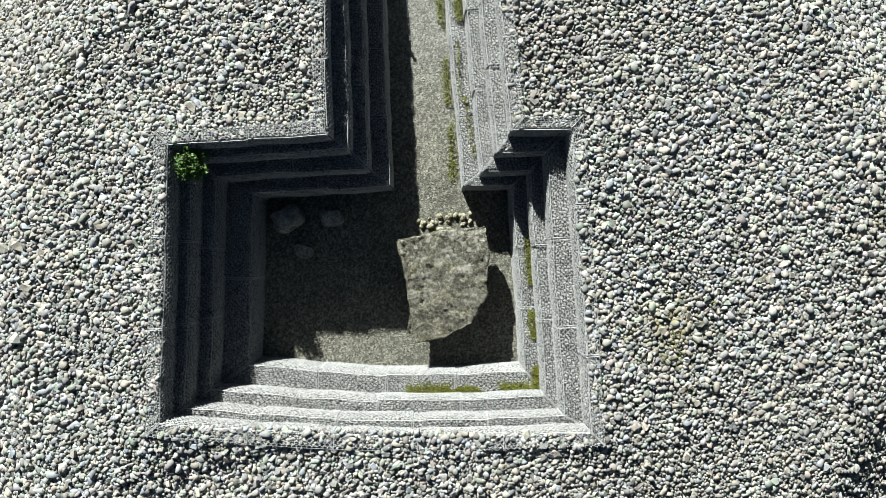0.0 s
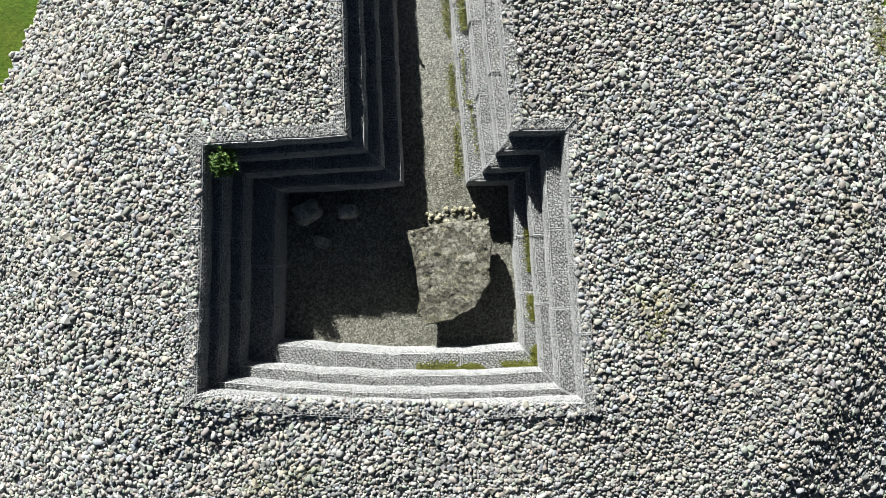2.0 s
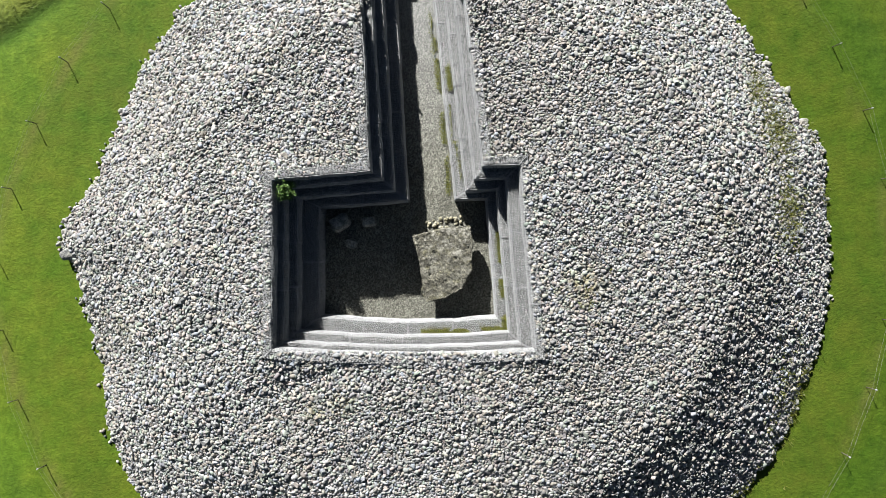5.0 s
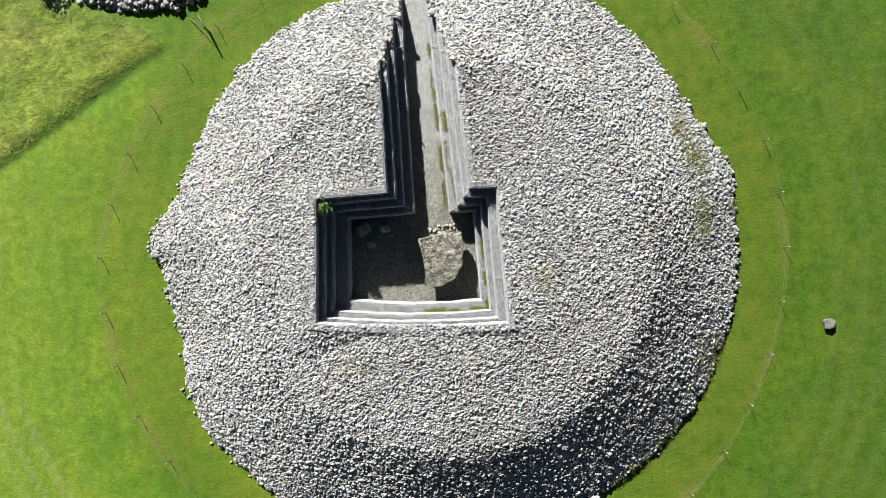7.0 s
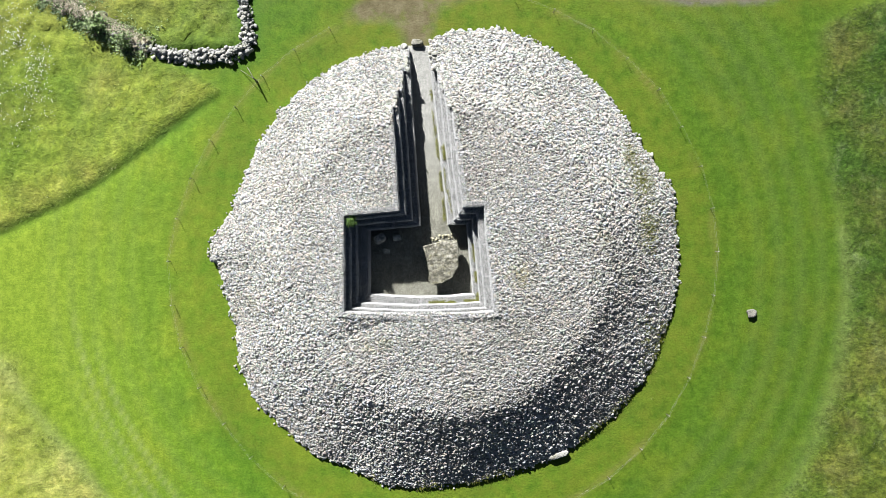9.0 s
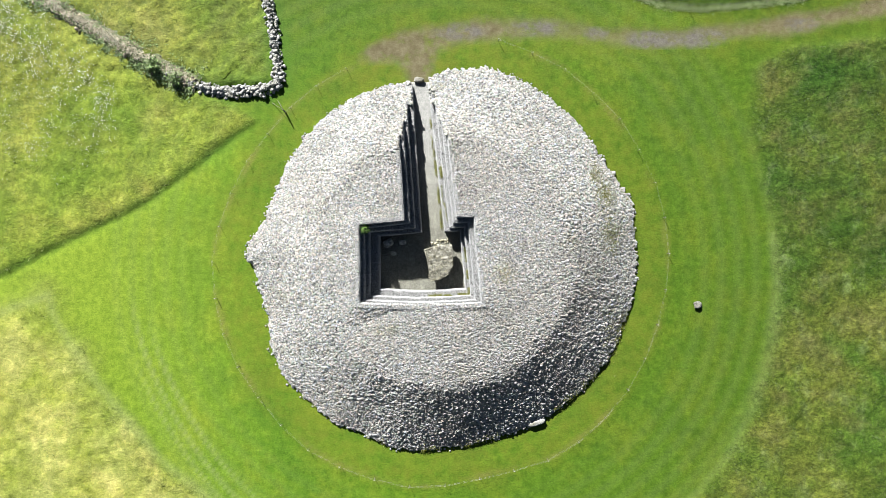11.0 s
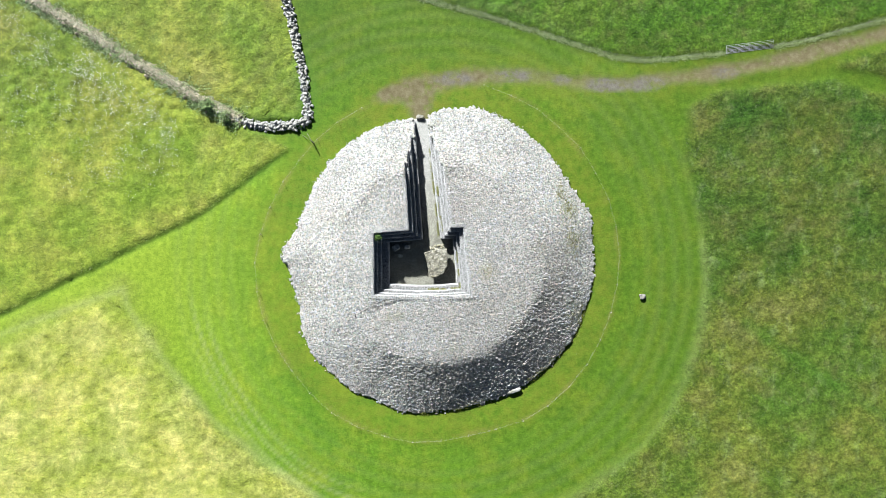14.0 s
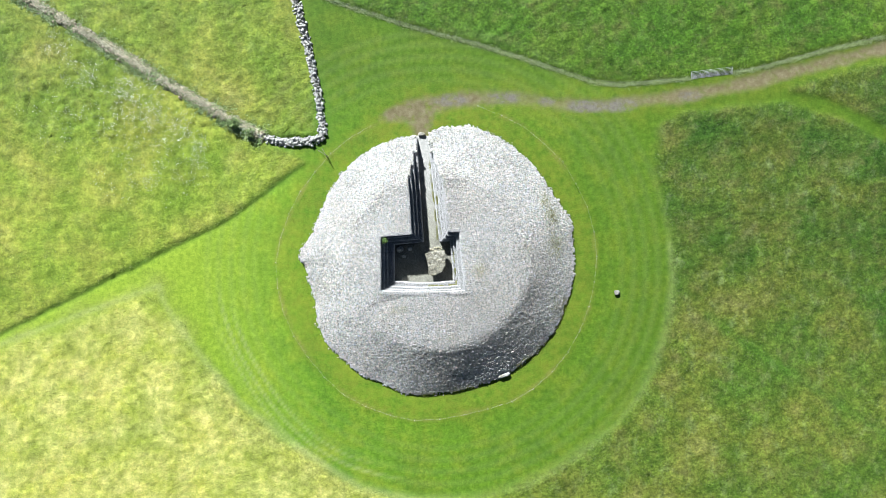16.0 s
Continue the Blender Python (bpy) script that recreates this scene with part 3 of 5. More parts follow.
    worn = 0.55 * soft(r - 15.5, 1) * soft(19.7 - r + w * 0.8, 1.6) + 0.6 * near_track + 0.6 * np.exp(-(line_distance(x, y, SPUR) / 2.4) ** 2)
    ring_r = np.interp(np.degrees(np.arctan2(y, x)), [-180, -140, -120, -98, -75, -60, 0, 30, 60, 76, 116, 145, 155, 180], [20.1, 19.8, 19.9, 19.6, 18.8, 19.4, 19.6, 19.7, 20.0, 20.0, 18.85, 18.95, 19.0, 20.1])
    line = 0.7 * np.exp(-((r - ring_r + 0.2 * w) / 0.22) ** 2) * (y < 18.6)
    ditch = np.exp(-(np.where(x < -26.4, a, b) / 0.45) ** 2) * (x < -17) * (x > -90)
    lush = np.clip(0.5 * ditch + 0.6 * np.exp(-(line_distance(x, y, STONE_WALL[1:6]) / 1.3) ** 2), 0, 0.8)
    stripe = 0.16 * (0.5 + 0.5 * np.sin(r * 4.2 + 0.6 * np.sin(np.arctan2(y, x) * 5))) * soft(r - 22, 3) * soft(29.4 - r, 1)
    ang = np.degrees(np.arctan2(y, x)) % 360
    for r0, a0, a1 in ((26.2, 196, 250), (27.3, 190, 258), (28.3, 200, 240)):
        stripe = stripe * 0.97 + (0.8 if r0 > 25.9 else 0.4) * np.exp(-((r - r0 - 0.25 * np.sin(ang / 9)) / 0.16) ** 2) * soft(ang - a0, 12) * soft(a1 - ang, 12)
    sward = np.where(y < 3, np.abs(out), 9)
    stripe = np.clip(stripe + np.where(x < 0, 0.7, 0.3) * np.exp(-((sward - 0.25 * w) / 0.42) ** 2), 0, 1)
    lush = np.maximum(lush, 0.38 * np.exp(-((line_distance(x, y, [(33.5, -6.2), (37.2, -9.0), (44.4, -13.7), (56.5, -21.3)]) + 0.5 * w) / 0.7) ** 2))
    # grows with x across the lawn, and with y past the cairn
    deep_green = np.maximum(soft(x - 6, 50) * soft(y + 60, 40), 0.9 * soft(y - 17, 14) * soft(x + 22, 6))
    return {"deep_green": deep_green, "dry": 0.5 * low * soft(2 - x, 14) * (y < 2), "west_pale": 0.95 * soft(-24 - x, 18), "fresh": 0.6 * north, "line": line, "bare": bare, "rough": rough, "straw": straw, "path": path, "worn": np.clip(worn, 0, 0.9), "lush": lush, "stripe": stripe}, ditch


def build_ground():
    gx, gy = far_steps(66, 0.36, 2600), far_steps(44, 0.36, 2600)
    x, y = np.meshgrid(gx, gy)
    masks, ditch = field_masks(x, y)
    n = np.zeros_like(x)
    for s, amp in ((2.1, 0.25), (3.7, 0.35), (5.3, 0.35), (7.9, 0.3)):
        n += amp * wobble(x + 3.1 * s, y - 2.2 * s, s)
    jit = RNG.normal(0, 1, x.shape)
    z = masks["rough"] * (0.10 + 0.085 * n + 0.03 * jit) + (1 - masks["rough"]) * 0.006 * jit - 0.09 * ditch - 0.03 * masks["path"]
    tussock = ((y > 15.5) & (x < -14)) | (y > 24)
    z += masks["rough"] * np.where(y > 24, 0.55, 1.0) * tussock * (0.13 * np.maximum(wobble(x + 0.7 * wobble(x, y, 0.9), y, 2.6), 0) + 0.08 * np.maximum(wobble(0.8 * x - 0.6 * y, 0.6 * x + 0.8 * y, 4.1), 0))
    r = np.hypot(x, y)
    z = np.where(r < 17.5, -0.02, z)
    z += 2.2 * soft(r - 150, 160) * wobble(x, y, 0.012)
    nx, ny = len(gx), len(gy)
    idx = np.arange(nx * ny).reshape(ny, nx)
    quads = np.stack([idx[:-1, :-1], idx[:-1, 1:], idx[1:, 1:], idx[1:, :-1]], -1).reshape(-1, 4)
    me = mesh_of("ground", np.stack([x, y, z], -1).reshape(-1, 3), quads, True, M_TURF)
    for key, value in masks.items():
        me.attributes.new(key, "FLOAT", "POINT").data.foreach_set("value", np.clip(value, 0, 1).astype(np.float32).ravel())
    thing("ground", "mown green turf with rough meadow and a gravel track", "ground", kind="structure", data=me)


build_ground()


def lifted(x, y, z):
    """The surface drawn up to the baskets' rim round the chamber."""
    d = line_distance(x, y, [(0.50, 10.45), RIM[3], RIM[2], RIM[1], RIM[0], RIM[7], RIM[6], (-3.44, 10.45)])
    target = 3.63 + 0.05 * np.exp(-(d / 0.55) ** 2) - 0.45 * np.clip((y - 3.0) / 12.5, 0, 1) - 0.20 * np.maximum(d - 0.35, 0) - 0.08 * np.maximum(d - 1.5, 0) - 0.5 * np.maximum(np.hypot(x, y) - 10.2, 0)
    return np.maximum(z, np.where(y < 11.5, target, -1))


# ---- chamber floor ----
def build_floor():
    poly = [tuple(p) for p in outline([SETBACK[s][3] - 0.25 for s in SIDES])]
    gx, gy = np.arange(-5.6, 2.8, 0.14), np.arange(-2.6, 17.0, 0.14)
    x, y = np.meshgrid(gx, gy)
    z = floor_height(y) + 0.018 * wobble(x, y, 1.3) + RNG.normal(0, 0.007, x.shape)
    keep = inside(poly, x, y) & (y < 15.75)
    idx = np.arange(x.size).reshape(x.shape)
    quads = np.stack([idx[:-1, :-1], idx[:-1, 1:], idx[1:, 1:], idx[1:, :-1]], -1).reshape(-1, 4)
    ok = keep.ravel()[quads].any(1)
    me = mesh_of("floor", np.stack([x, y, z], -1).reshape(-1, 3), quads[ok], True, M_GRAVEL)
    thing("floor", "grey-brown fine gravel floor of chamber and passage", "floor", kind="structure", data=me)


build_floor()

# ---- cairn ----
cairn = thing("cairn", "broad flat-topped cairn of loose pale grey cobbles", "cairn")


def build_core():
    g = np.arange(-18, 18.01, 0.2)
    x, y = np.meshgrid(g, g)
    z = lifted(x, y, cairn_height(x, y)) - 0.085
    keep = (np.hypot(x, y) < foot_radius(x, y) - 0.05) & ~in_cut(x, y, 0.22)
    idx = np.arange(x.size).reshape(x.shape)
    quads = np.stack([idx[:-1, :-1], idx[:-1, 1:], idx[1:, 1:], idx[1:, :-1]], -1).reshape(-1, 4)
    ok = keep.ravel()[quads].all(1)
    child("core", mesh_of("core", np.stack([x, y, z], -1).reshape(-1, 3), quads[ok], True, M_CORE), cairn, "dark packed rubble between the cobbles")


build_core()


def lay_cobbles():
    """Loose cobbles over the whole cairn: the ones just south of the chamber singly, the others as one spread."""
    def bed(step):
        rows = np.arange(-18, 18, step * 0.87)
        px = np.concatenate([np.arange(-18, 18, step) + (k % 2) * step / 2 for k in range(len(rows))])
        py = np.repeat(rows, len(np.arange(-18, 18, step)))
        return px + RNG.normal(0, 0.25 * step, px.size), py + RNG.normal(0, 0.25 * step, px.size)

    # small stones on the top, coarser ones down the flank
    (x0, y0), (x1, y1) = bed(0.088), bed(0.108)
    brink = 10.3 + 0.9 * np.clip(wobble(x0, y0, 0.9), -0.6, 0.6)
    top = np.hypot(x0, y0) < brink
    low = np.hypot(x1, y1) >= 10.3 + 0.9 * np.clip(wobble(x1, y1, 0.9), -0.6, 0.6)
    x, y = np.concatenate([x0[top], x1[low]]), np.concatenate([y0[top], y1[low]])
    coarse = np.concatenate([np.ones(top.sum()), np.full(low.sum(), 1.26)])
    keep = (np.hypot(x, y) < ragged_foot(x, y) - 0.02) & ~in_cut(x, y, 0.07)
    x, y, coarse = x[keep], y[keep], coarse[keep]
    n = x.size
    size = 0.0515 * coarse * np.exp(RNG.normal(0, 0.26, n)) * (1 + 0.12 * wobble(x, y, 0.6))
    big = RNG.random(n) < 0.06
    size[big] *= RNG.uniform(1.3, 2.0, big.sum())
    size = np.minimum(size, 0.105 * coarse)
    z = lifted(x, y, cairn_height(x, y)) - 0.045 + RNG.normal(0, 0.011, n) * coarse + 0.014 * wobble(x, y, 6.3) + 0.016 * wobble(0.8 * x - 0.6 * y + 2, 0.6 * x + 0.8 * y, 10.1) + 0.016 * wobble(0.5 * x + 0.87 * y, 0.5 * y - 0.87 * x, 14.3)
    e = 0.1
    gx, gy = (cairn_height(x + e, y) - cairn_height(x - e, y)) / (2 * e), (cairn_height(x, y + e) - cairn_height(x, y - e)) / (2 * e)
    gx, gy = np.clip(gx, -0.8, 0.8), np.clip(gy, -0.8, 0.8)
    turn = rot_matrices(RNG.uniform(0, 6.28, n), np.arctan(gy) + RNG.normal(0, 0.25, n) * coarse, -np.arctan(gx) + RNG.normal(0, 0.25, n) * coarse)
    scale = size[:, None] * np.stack([RNG.uniform(0.95, 1.6, n), RNG.uniform(0.75, 1.12, n), RNG.uniform(0.36, 0.66, n)], 1)
    kind = RNG.integers(0, len(PEBBLES), n)
    near = np.where((y < -3.3) & (y > -5.2) & (np.abs(x - 0.2) < 1.7))[0]
    near = near[:300]
    single = np.zeros(n, bool)
    single[near] = True
    shapes = [mesh_of("cobble", p, PEBBLE_FACES, k % 2 == 0, M_COBBLE_ONE) for k, p in enumerate(PEBBLES)]
    for k in near:
        m = np.eye(4)
        m[:3, :3] = turn[k] * scale[k][None, :]
        m[:3, 3] = x[k], y[k], z[k]
        child("cobble", shapes[kind[k]], cairn, matrix=Matrix(m.tolist()))
    rest = np.where(~single)[0]
    local = PEBBLES[kind[rest]] * scale[rest][:, None, :]
    pts = np.einsum("nij,nkj->nki", turn[rest], local) + np.stack([x, y, z], 1)[rest][:, None, :]
    faces = PEBBLE_FACES[None] + (np.arange(len(rest)) * PEBBLES.shape[1])[:, None, None]
    spread = mesh_of("cobbles", pts.reshape(-1, 3), faces.reshape(-1, 3), True, M_COBBLE)
    # a few of the stones are broken and sharp-edged, the others are water-worn
    worn = np.repeat(RNG.random(len(rest)) < 0.8, len(PEBBLE_FACES))
    spread.polygons.foreach_set("use_smooth", worn)
    child("cobbles", spread, cairn, "rounded pale grey and bluish cobbles", "stuff")


lay_cobbles()


def lay_kerb():
    """Larger pale stones along the cairn's foot, and stray ones fallen out onto the turf."""
    shapes = [rock_mesh("kerb_stone", (1, 1, 1), 40 + k, M_KERB, 2, 0.24, boxy=0.7) for k in range(6)]
    a = 0.0
    while a < 360:
        r = float(ragged_foot(math.cos(radians(a)), math.sin(radians(a))))
        tall = -25 < (a if a < 300 else a - 360) < 185
        w = RNG.uniform(0.13, 0.36) if tall else RNG.uniform(0.13, 0.32)
        d = r - (0.08 if tall else 0.16) + RNG.normal(0, 0.06)
        x, y = d * math.cos(radians(a)), d * math.sin(radians(a))
        if not bool(in_cut(np.array([x]), np.array([y]), 0.2)[0]):
            m = pose(x, y, -0.04, RNG.uniform(-8, 8), RNG.uniform(-8, 8), RNG.uniform(0, 360)) @ Matrix.Diagonal((w, w * RNG.uniform(0.6, 1), RNG.uniform(0.16, 0.27) if tall else RNG.uniform(0.14, 0.24), 1))
            child("kerb_stone", shapes[int(RNG.integers(6))], cairn, matrix=m)
        a += math.degrees(w * RNG.uniform(0.65, 1.2) / r)
    n = 420
    a = RNG.uniform(0, 2 * math.pi, n)
    d = np.abs(RNG.normal(0, 0.13, n))
    x, y = np.cos(a), np.sin(a)
    r = ragged_foot(x, y) + d
    x, y = x * r, y * r
    keep = np.abs(x + 2.1) > 1.3
    keep |= y < 0
    x, y, n = x[keep], y[keep], int(keep.sum())
    size = RNG.uniform(0.035, 0.085, n)
    local = PEBBLES[RNG.integers(0, len(PEBBLES), n)] * (size[:, None] * np.array([1.3, 1.0, 0.7]))[:, None, :]
    pts = np.einsum("nij,nkj->nki", rot_matrices(RNG.uniform(0, 6.28, n), RNG.normal(0, 0.2, n), RNG.normal(0, 0.2, n)), local) + np.stack([x, y, np.full(n, 0.01)], 1)[:, None, :]
    faces = PEBBLE_FACES[None] + (np.arange(n) * PEBBLES.shape[1])[:, None, None]
    child("stray_cobbles", mesh_of("stray_cobbles", pts.reshape(-1, 3), faces.reshape(-1, 3), True, M_COBBLE), cairn, "small stones fallen out onto the turf", "stuff")


lay_kerb()


# ---- gabion walls ----
def hex_mesh(length, depth, cell=0.115, wire=0.0085):
    """Flat strips of a hexagonal wire net over length x depth, as quads in that plane."""
    quads = []
    h = cell / 2
    rise, k = cell * 0.55, 0
    t = 0.0
    while t < depth:
        s0 = h if k % 2 else 0.0
        s = -s0
        while s < length:
            quads += [((s, t), (s + h, t + rise * 0.5)), ((s + h, t + rise * 0.5), (s + cell, t)), ((s + h, t + rise * 0.5), (s + h, t + rise))]
            s += cell
        t += rise
        k += 1
    out = []
    for (a, b), (c, d) in quads:
        a, c = min(max(a, 0), length), min(max(c, 0), length)
        b, d = min(b, depth), min(d, depth)
        l = math.hypot(c - a, d - b)
        if l < 0.01:
            continue
        nx, ny = -(d - b) / l * wire / 2, (c - a) / l * wire / 2
        out.append(((a + nx, b + ny), (a - nx, b - ny), (c - nx, d - ny), (c + nx, d + ny)))
    return np.array(out)


def gabion(parent, a, b, a_back, b_back, top_a, top_b, low_a, low_b, seed):
    """One stone-filled wire basket: front from a to b, its back behind them."""
    length = (b - a).length
    nu, nf, nt = max(4, int(length / 0.085)), 7, 6
    u = np.linspace(0, 1, nu + 1)
    front = np.array(a)[None] * (1 - u[:, None]) + np.array(b)[None] * u[:, None]
    back = np.array(a_back)[None] * (1 - u[:, None]) + np.array(b_back)[None] * u[:, None]
    out = (front - back).mean(0)
    out = out / np.hypot(*out)
    top, low = top_a + (top_b - top_a) * u, low_a + (low_b - low_a) * u
    rng = np.random.default_rng(seed)
    sag, belly = rng.uniform(0.0, 0.035), rng.uniform(0.015, 0.05)
    lean = rng.uniform(-0.02, 0.03)

    def surface(s, t):
        """A point of the skin: t from 0 at the front's foot to 1 at the top edge to 2 at the back of the top."""
        f = np.stack([np.interp(s, u, front[:, k]) for k in (0, 1)], -1)
        g = np.stack([np.interp(s, u, back[:, k]) for k in (0, 1)], -1)
        zt = np.interp(s, u, top) - sag * np.sin(math.pi * s) + 0.012 * np.sin(s * length * 5 + seed)
        zl = np.interp(s, u, low)
        v = np.clip(t, 0, 1)
        w = np.clip(t - 1, 0, 1)
        bulge = belly * np.sin(math.pi * v) * (0.5 + 0.5 * np.sin(math.pi * s)) + lean * v + 0.012 * np.sin(s * length * 3.1 + seed * 2)
        round_off = 0.05 * np.exp(-((t - 1) / 0.12) ** 2)
        xy = f * (1 - w)[..., None] + g * w[..., None] + out * (bulge * (1 - w) - round_off * 0.6)[..., None]
        z = zl + (zt - zl) * v - round_off * 0.6 - 0.02 * np.sin(math.pi * w)
        return np.concatenate([xy, z[..., None]], -1)

    prof = np.concatenate([np.linspace(0, 1, nf), np.linspace(1, 2, nt)[1:]])
    s, t = np.meshgrid(u, prof, indexing="ij")
    pts = surface(s, t)
    bump = rng.normal(0, 0.019, s.shape)
    pts[..., 2] += bump * (t > 0.9)
    pts[..., :2] += out * (bump * (t < 1.05))[..., None]
    np_ = len(prof)
    foot = np.concatenate([back, low[:, None]], -1)[:, None, :]
    pts = np.concatenate([pts, foot], 1)
    cols = np_ + 1
    idx = np.arange((nu + 1) * cols).reshape(nu + 1, cols)
    nxt = np.roll(idx, -1, axis=1)
    quads = np.stack([idx[:-1], idx[1:], nxt[1:], nxt[:-1]], -1).reshape(-1, 4)
    verts = pts.reshape(-1, 3)
    caps = []
    for e, flip in ((0, False), (nu, True)):
        ring = idx[e]
        for k in range(1, cols - 2, 2):
            q = (ring[0], ring[k], ring[k + 1], ring[min(k + 2, cols - 1)])
            if len(set(int(c) for c in q)) == 4:
                caps.append(q[::-1] if flip else q)
    quads = np.concatenate([quads, np.array(caps)])
    body = child("gabion", mesh_of("gabion", verts, quads[:, ::-1], True, M_FILL), parent)
    # the net
    height, depth = float(np.mean(top - low)), float(np.hypot(*(front - back).mean(0)))
    net = hex_mesh(length, height + depth)
    sv, tv = net[..., 0] / length, net[..., 1]
    tv = np.where(tv < height, tv / height, 1 + (tv - height) / depth)
    skin = surface(sv, tv)
    lift = np.where(tv < 1, 1.0, 0.0)
    tilt = np.zeros(tv.shape)
    first_low = net[:, 0, 1] < net[:, 1, 1]
    tilt[:, (0, 3)] = np.where(first_low, 0.006, 0.0)[:, None]
    tilt[:, (1, 2)] = np.where(first_low, 0.0, 0.006)[:, None]
    skin[..., :2] += out * ((0.022 + tilt) * lift)[..., None]
    skin[..., 2] += 0.022 * (1 - lift) + 0.012
    verts, quads = list(skin.reshape(-1, 3)), list(np.arange(skin.shape[0] * 4).reshape(-1, 4))
    edge_t = np.linspace(0, 2, 9)
    runs = [surface(u[::3], np.ones(len(u[::3]))) + np.array([*(out * 0.02), 0.03]),
            surface(np.full(9, 0.012), edge_t) + np.array([*(out * 0.02), 0.025]), surface(np.full(9, 0.988), edge_t) + np.array([*(out * 0.02), 0.025])]
    for run in runs:
        v, q = tube([tuple(p) for p in run], 0.011, 4)
        quads += [np.array(c) + len(verts) for c in q]
        verts += [np.array(c) for c in v]
    child("wire_mesh", mesh_of("wire_mesh", np.array(verts), np.array(quads), False, M_WIRE), body, "pale galvanised hexagonal wire netting")


def build_gabions():
    fronts = [outline([SETBACK[s][k] for s in SIDES]) for k in range(4)]
    backs = [outline([(SETBACK[s][k - 1] - 0.14) if k else -0.32 for s in SIDES]) for k in range(4)]
    seed = 0
    for e, side in enumerate(SIDES):
        if side == "mouth":
            continue
        wall = thing("gabion_wall", "stepped retaining wall of stone-filled wire baskets", "wall", "terraced walls of the chamber")
        for k in range(4):
            a, b = fronts[k][e], fronts[k][(e + 1) % 8]
            a2, b2 = backs[k][e], backs[k][(e + 1) % 8]
            if "passage" in side:
                end = PASSAGE_END[k]
                if side == "passage_east":
                    b, b2 = a + (b - a) * ((end - a.y) / (b.y - a.y)), a2 + (b2 - a2) * ((end - a2.y) / (b2.y - a2.y))
                else:
                    a, a2 = b + (a - b) * ((end - b.y) / (a.y - b.y)), b2 + (a2 - b2) * ((end - b2.y) / (a2.y - b2.y))

            def levels(p):
                if p.y < 4.2 or "passage" not in side:
                    return TERRACE[k], TERRACE[k + 1] - 0.04
                f = (p.y - 3.0) / 12.5
                drop = (0.45, 0.55, 0.75, 0.95)
                under = float(floor_height(p.y)) - 0.04 if k == 3 else TERRACE[k + 1] - (0.55, 0.75, 0.95)[k] * f - 0.06
                top = TERRACE[k] - drop[k] * f
                if p.y > 9.5:
                    top = min(top, float(cairn_height(np.array([p.x]), np.array([p.y]))[0]) + 0.04)
                return top, min(under, top - 0.2)

            count = max(1, round((b - a).length / 1.95))
            for j in range(count):
                f0, f1 = j / count, (j + 1) / count
                g0, g1 = f0 + 0.0006, f1 - 0.0006
                p, q = a + (b - a) * g0, a + (b - a) * g1
                gone = (b2 - a2).normalized()
                p2 = a2 + gone * (p - a2).dot(gone) if j else a2
                q2 = a2 + gone * (q - a2).dot(gone) if j < count - 1 else b2
                if side == "south":
                    p, q = p - Vector((0, 0.20 * math.sin(math.pi * g0))), q - Vector((0, 0.20 * math.sin(math.pi * g1)))
                    p2, q2 = p2 - Vector((0, 0.20 * math.sin(math.pi * g0))), q2 - Vector((0, 0.20 * math.sin(math.pi * g1)))
                (ta, la), (tb, lb) = levels(p), levels(q)
                seed += 1
                gabion(wall, p, q, p2, q2, ta, tb, la, lb, seed)


build_gabions()


# ---- stones in the chamber ----
def capstone():
    """The great roof slab: a five-sided block, its upper face tilted and worn."""
    corners = [(-1.44, 1.17), (-0.10, 1.50), (0.98, 1.70), (1.10, 0.95), (1.08, -0.16), (0.72, -0.95), (0.06, -1.36), (-0.80, -1.55), (-1.06, -1.18), (-0.98, -0.72), (-1.12, 0.0), (-1.22, 0.55)]
    bm = bmesh.new()
    low = [bm.verts.new((x * 0.9 + 0.02, y * 0.9, 1.50)) for x, y in corners]
    bm.faces.new(low[::-1])
    mid = [bm.verts.new((x, y, 1.72)) for x, y in corners]
    top = [bm.verts.new((x * 0.975, y * 0.975, 1.96)) for x, y in corners]
    for ring, above in ((low, mid), (mid, top)):
        for k in range(len(corners)):
            j = (k + 1) % len(corners)
            bm.faces.new((ring[k], ring[j], above[j], above[k]))
    bm.faces.new(top)
    bmesh.ops.triangulate(bm, faces=bm.faces[:])
    for _ in range(5):
        bmesh.ops.subdivide_edges(bm, edges=[e for e in bm.edges if e.calc_length() > 0.075], cuts=1, use_grid_fill=False)
        bmesh.ops.triangulate(bm, faces=[f for f in bm.faces if len(f.verts) > 3])
    bm.normal_update()
    for v in bm.verts:
        p = v.co
        n = v.normal
        d = 0.07 * noise.noise(p * 1.4) + 0.035 * noise.noise(p * 3.6) + 0.032 * noise.noise(p * 8) + 0.024 * noise.noise(p * 17)
        v.co = p + n * d
        if p.z > 1.85:
            v.co.z += 0.10 * (p.x * 0.35 + p.y * 0.28) - 0.03
    for f in bm.faces:
        f.smooth = True
    me = bpy.data.meshes.new("capstone")
    bm.to_mesh(me)
    bm.free()
    me.materials.append(M_CAP)
    thing("capstone", "massive grey-brown limestone capstone speckled with pale lichen", "capstone", data=me)


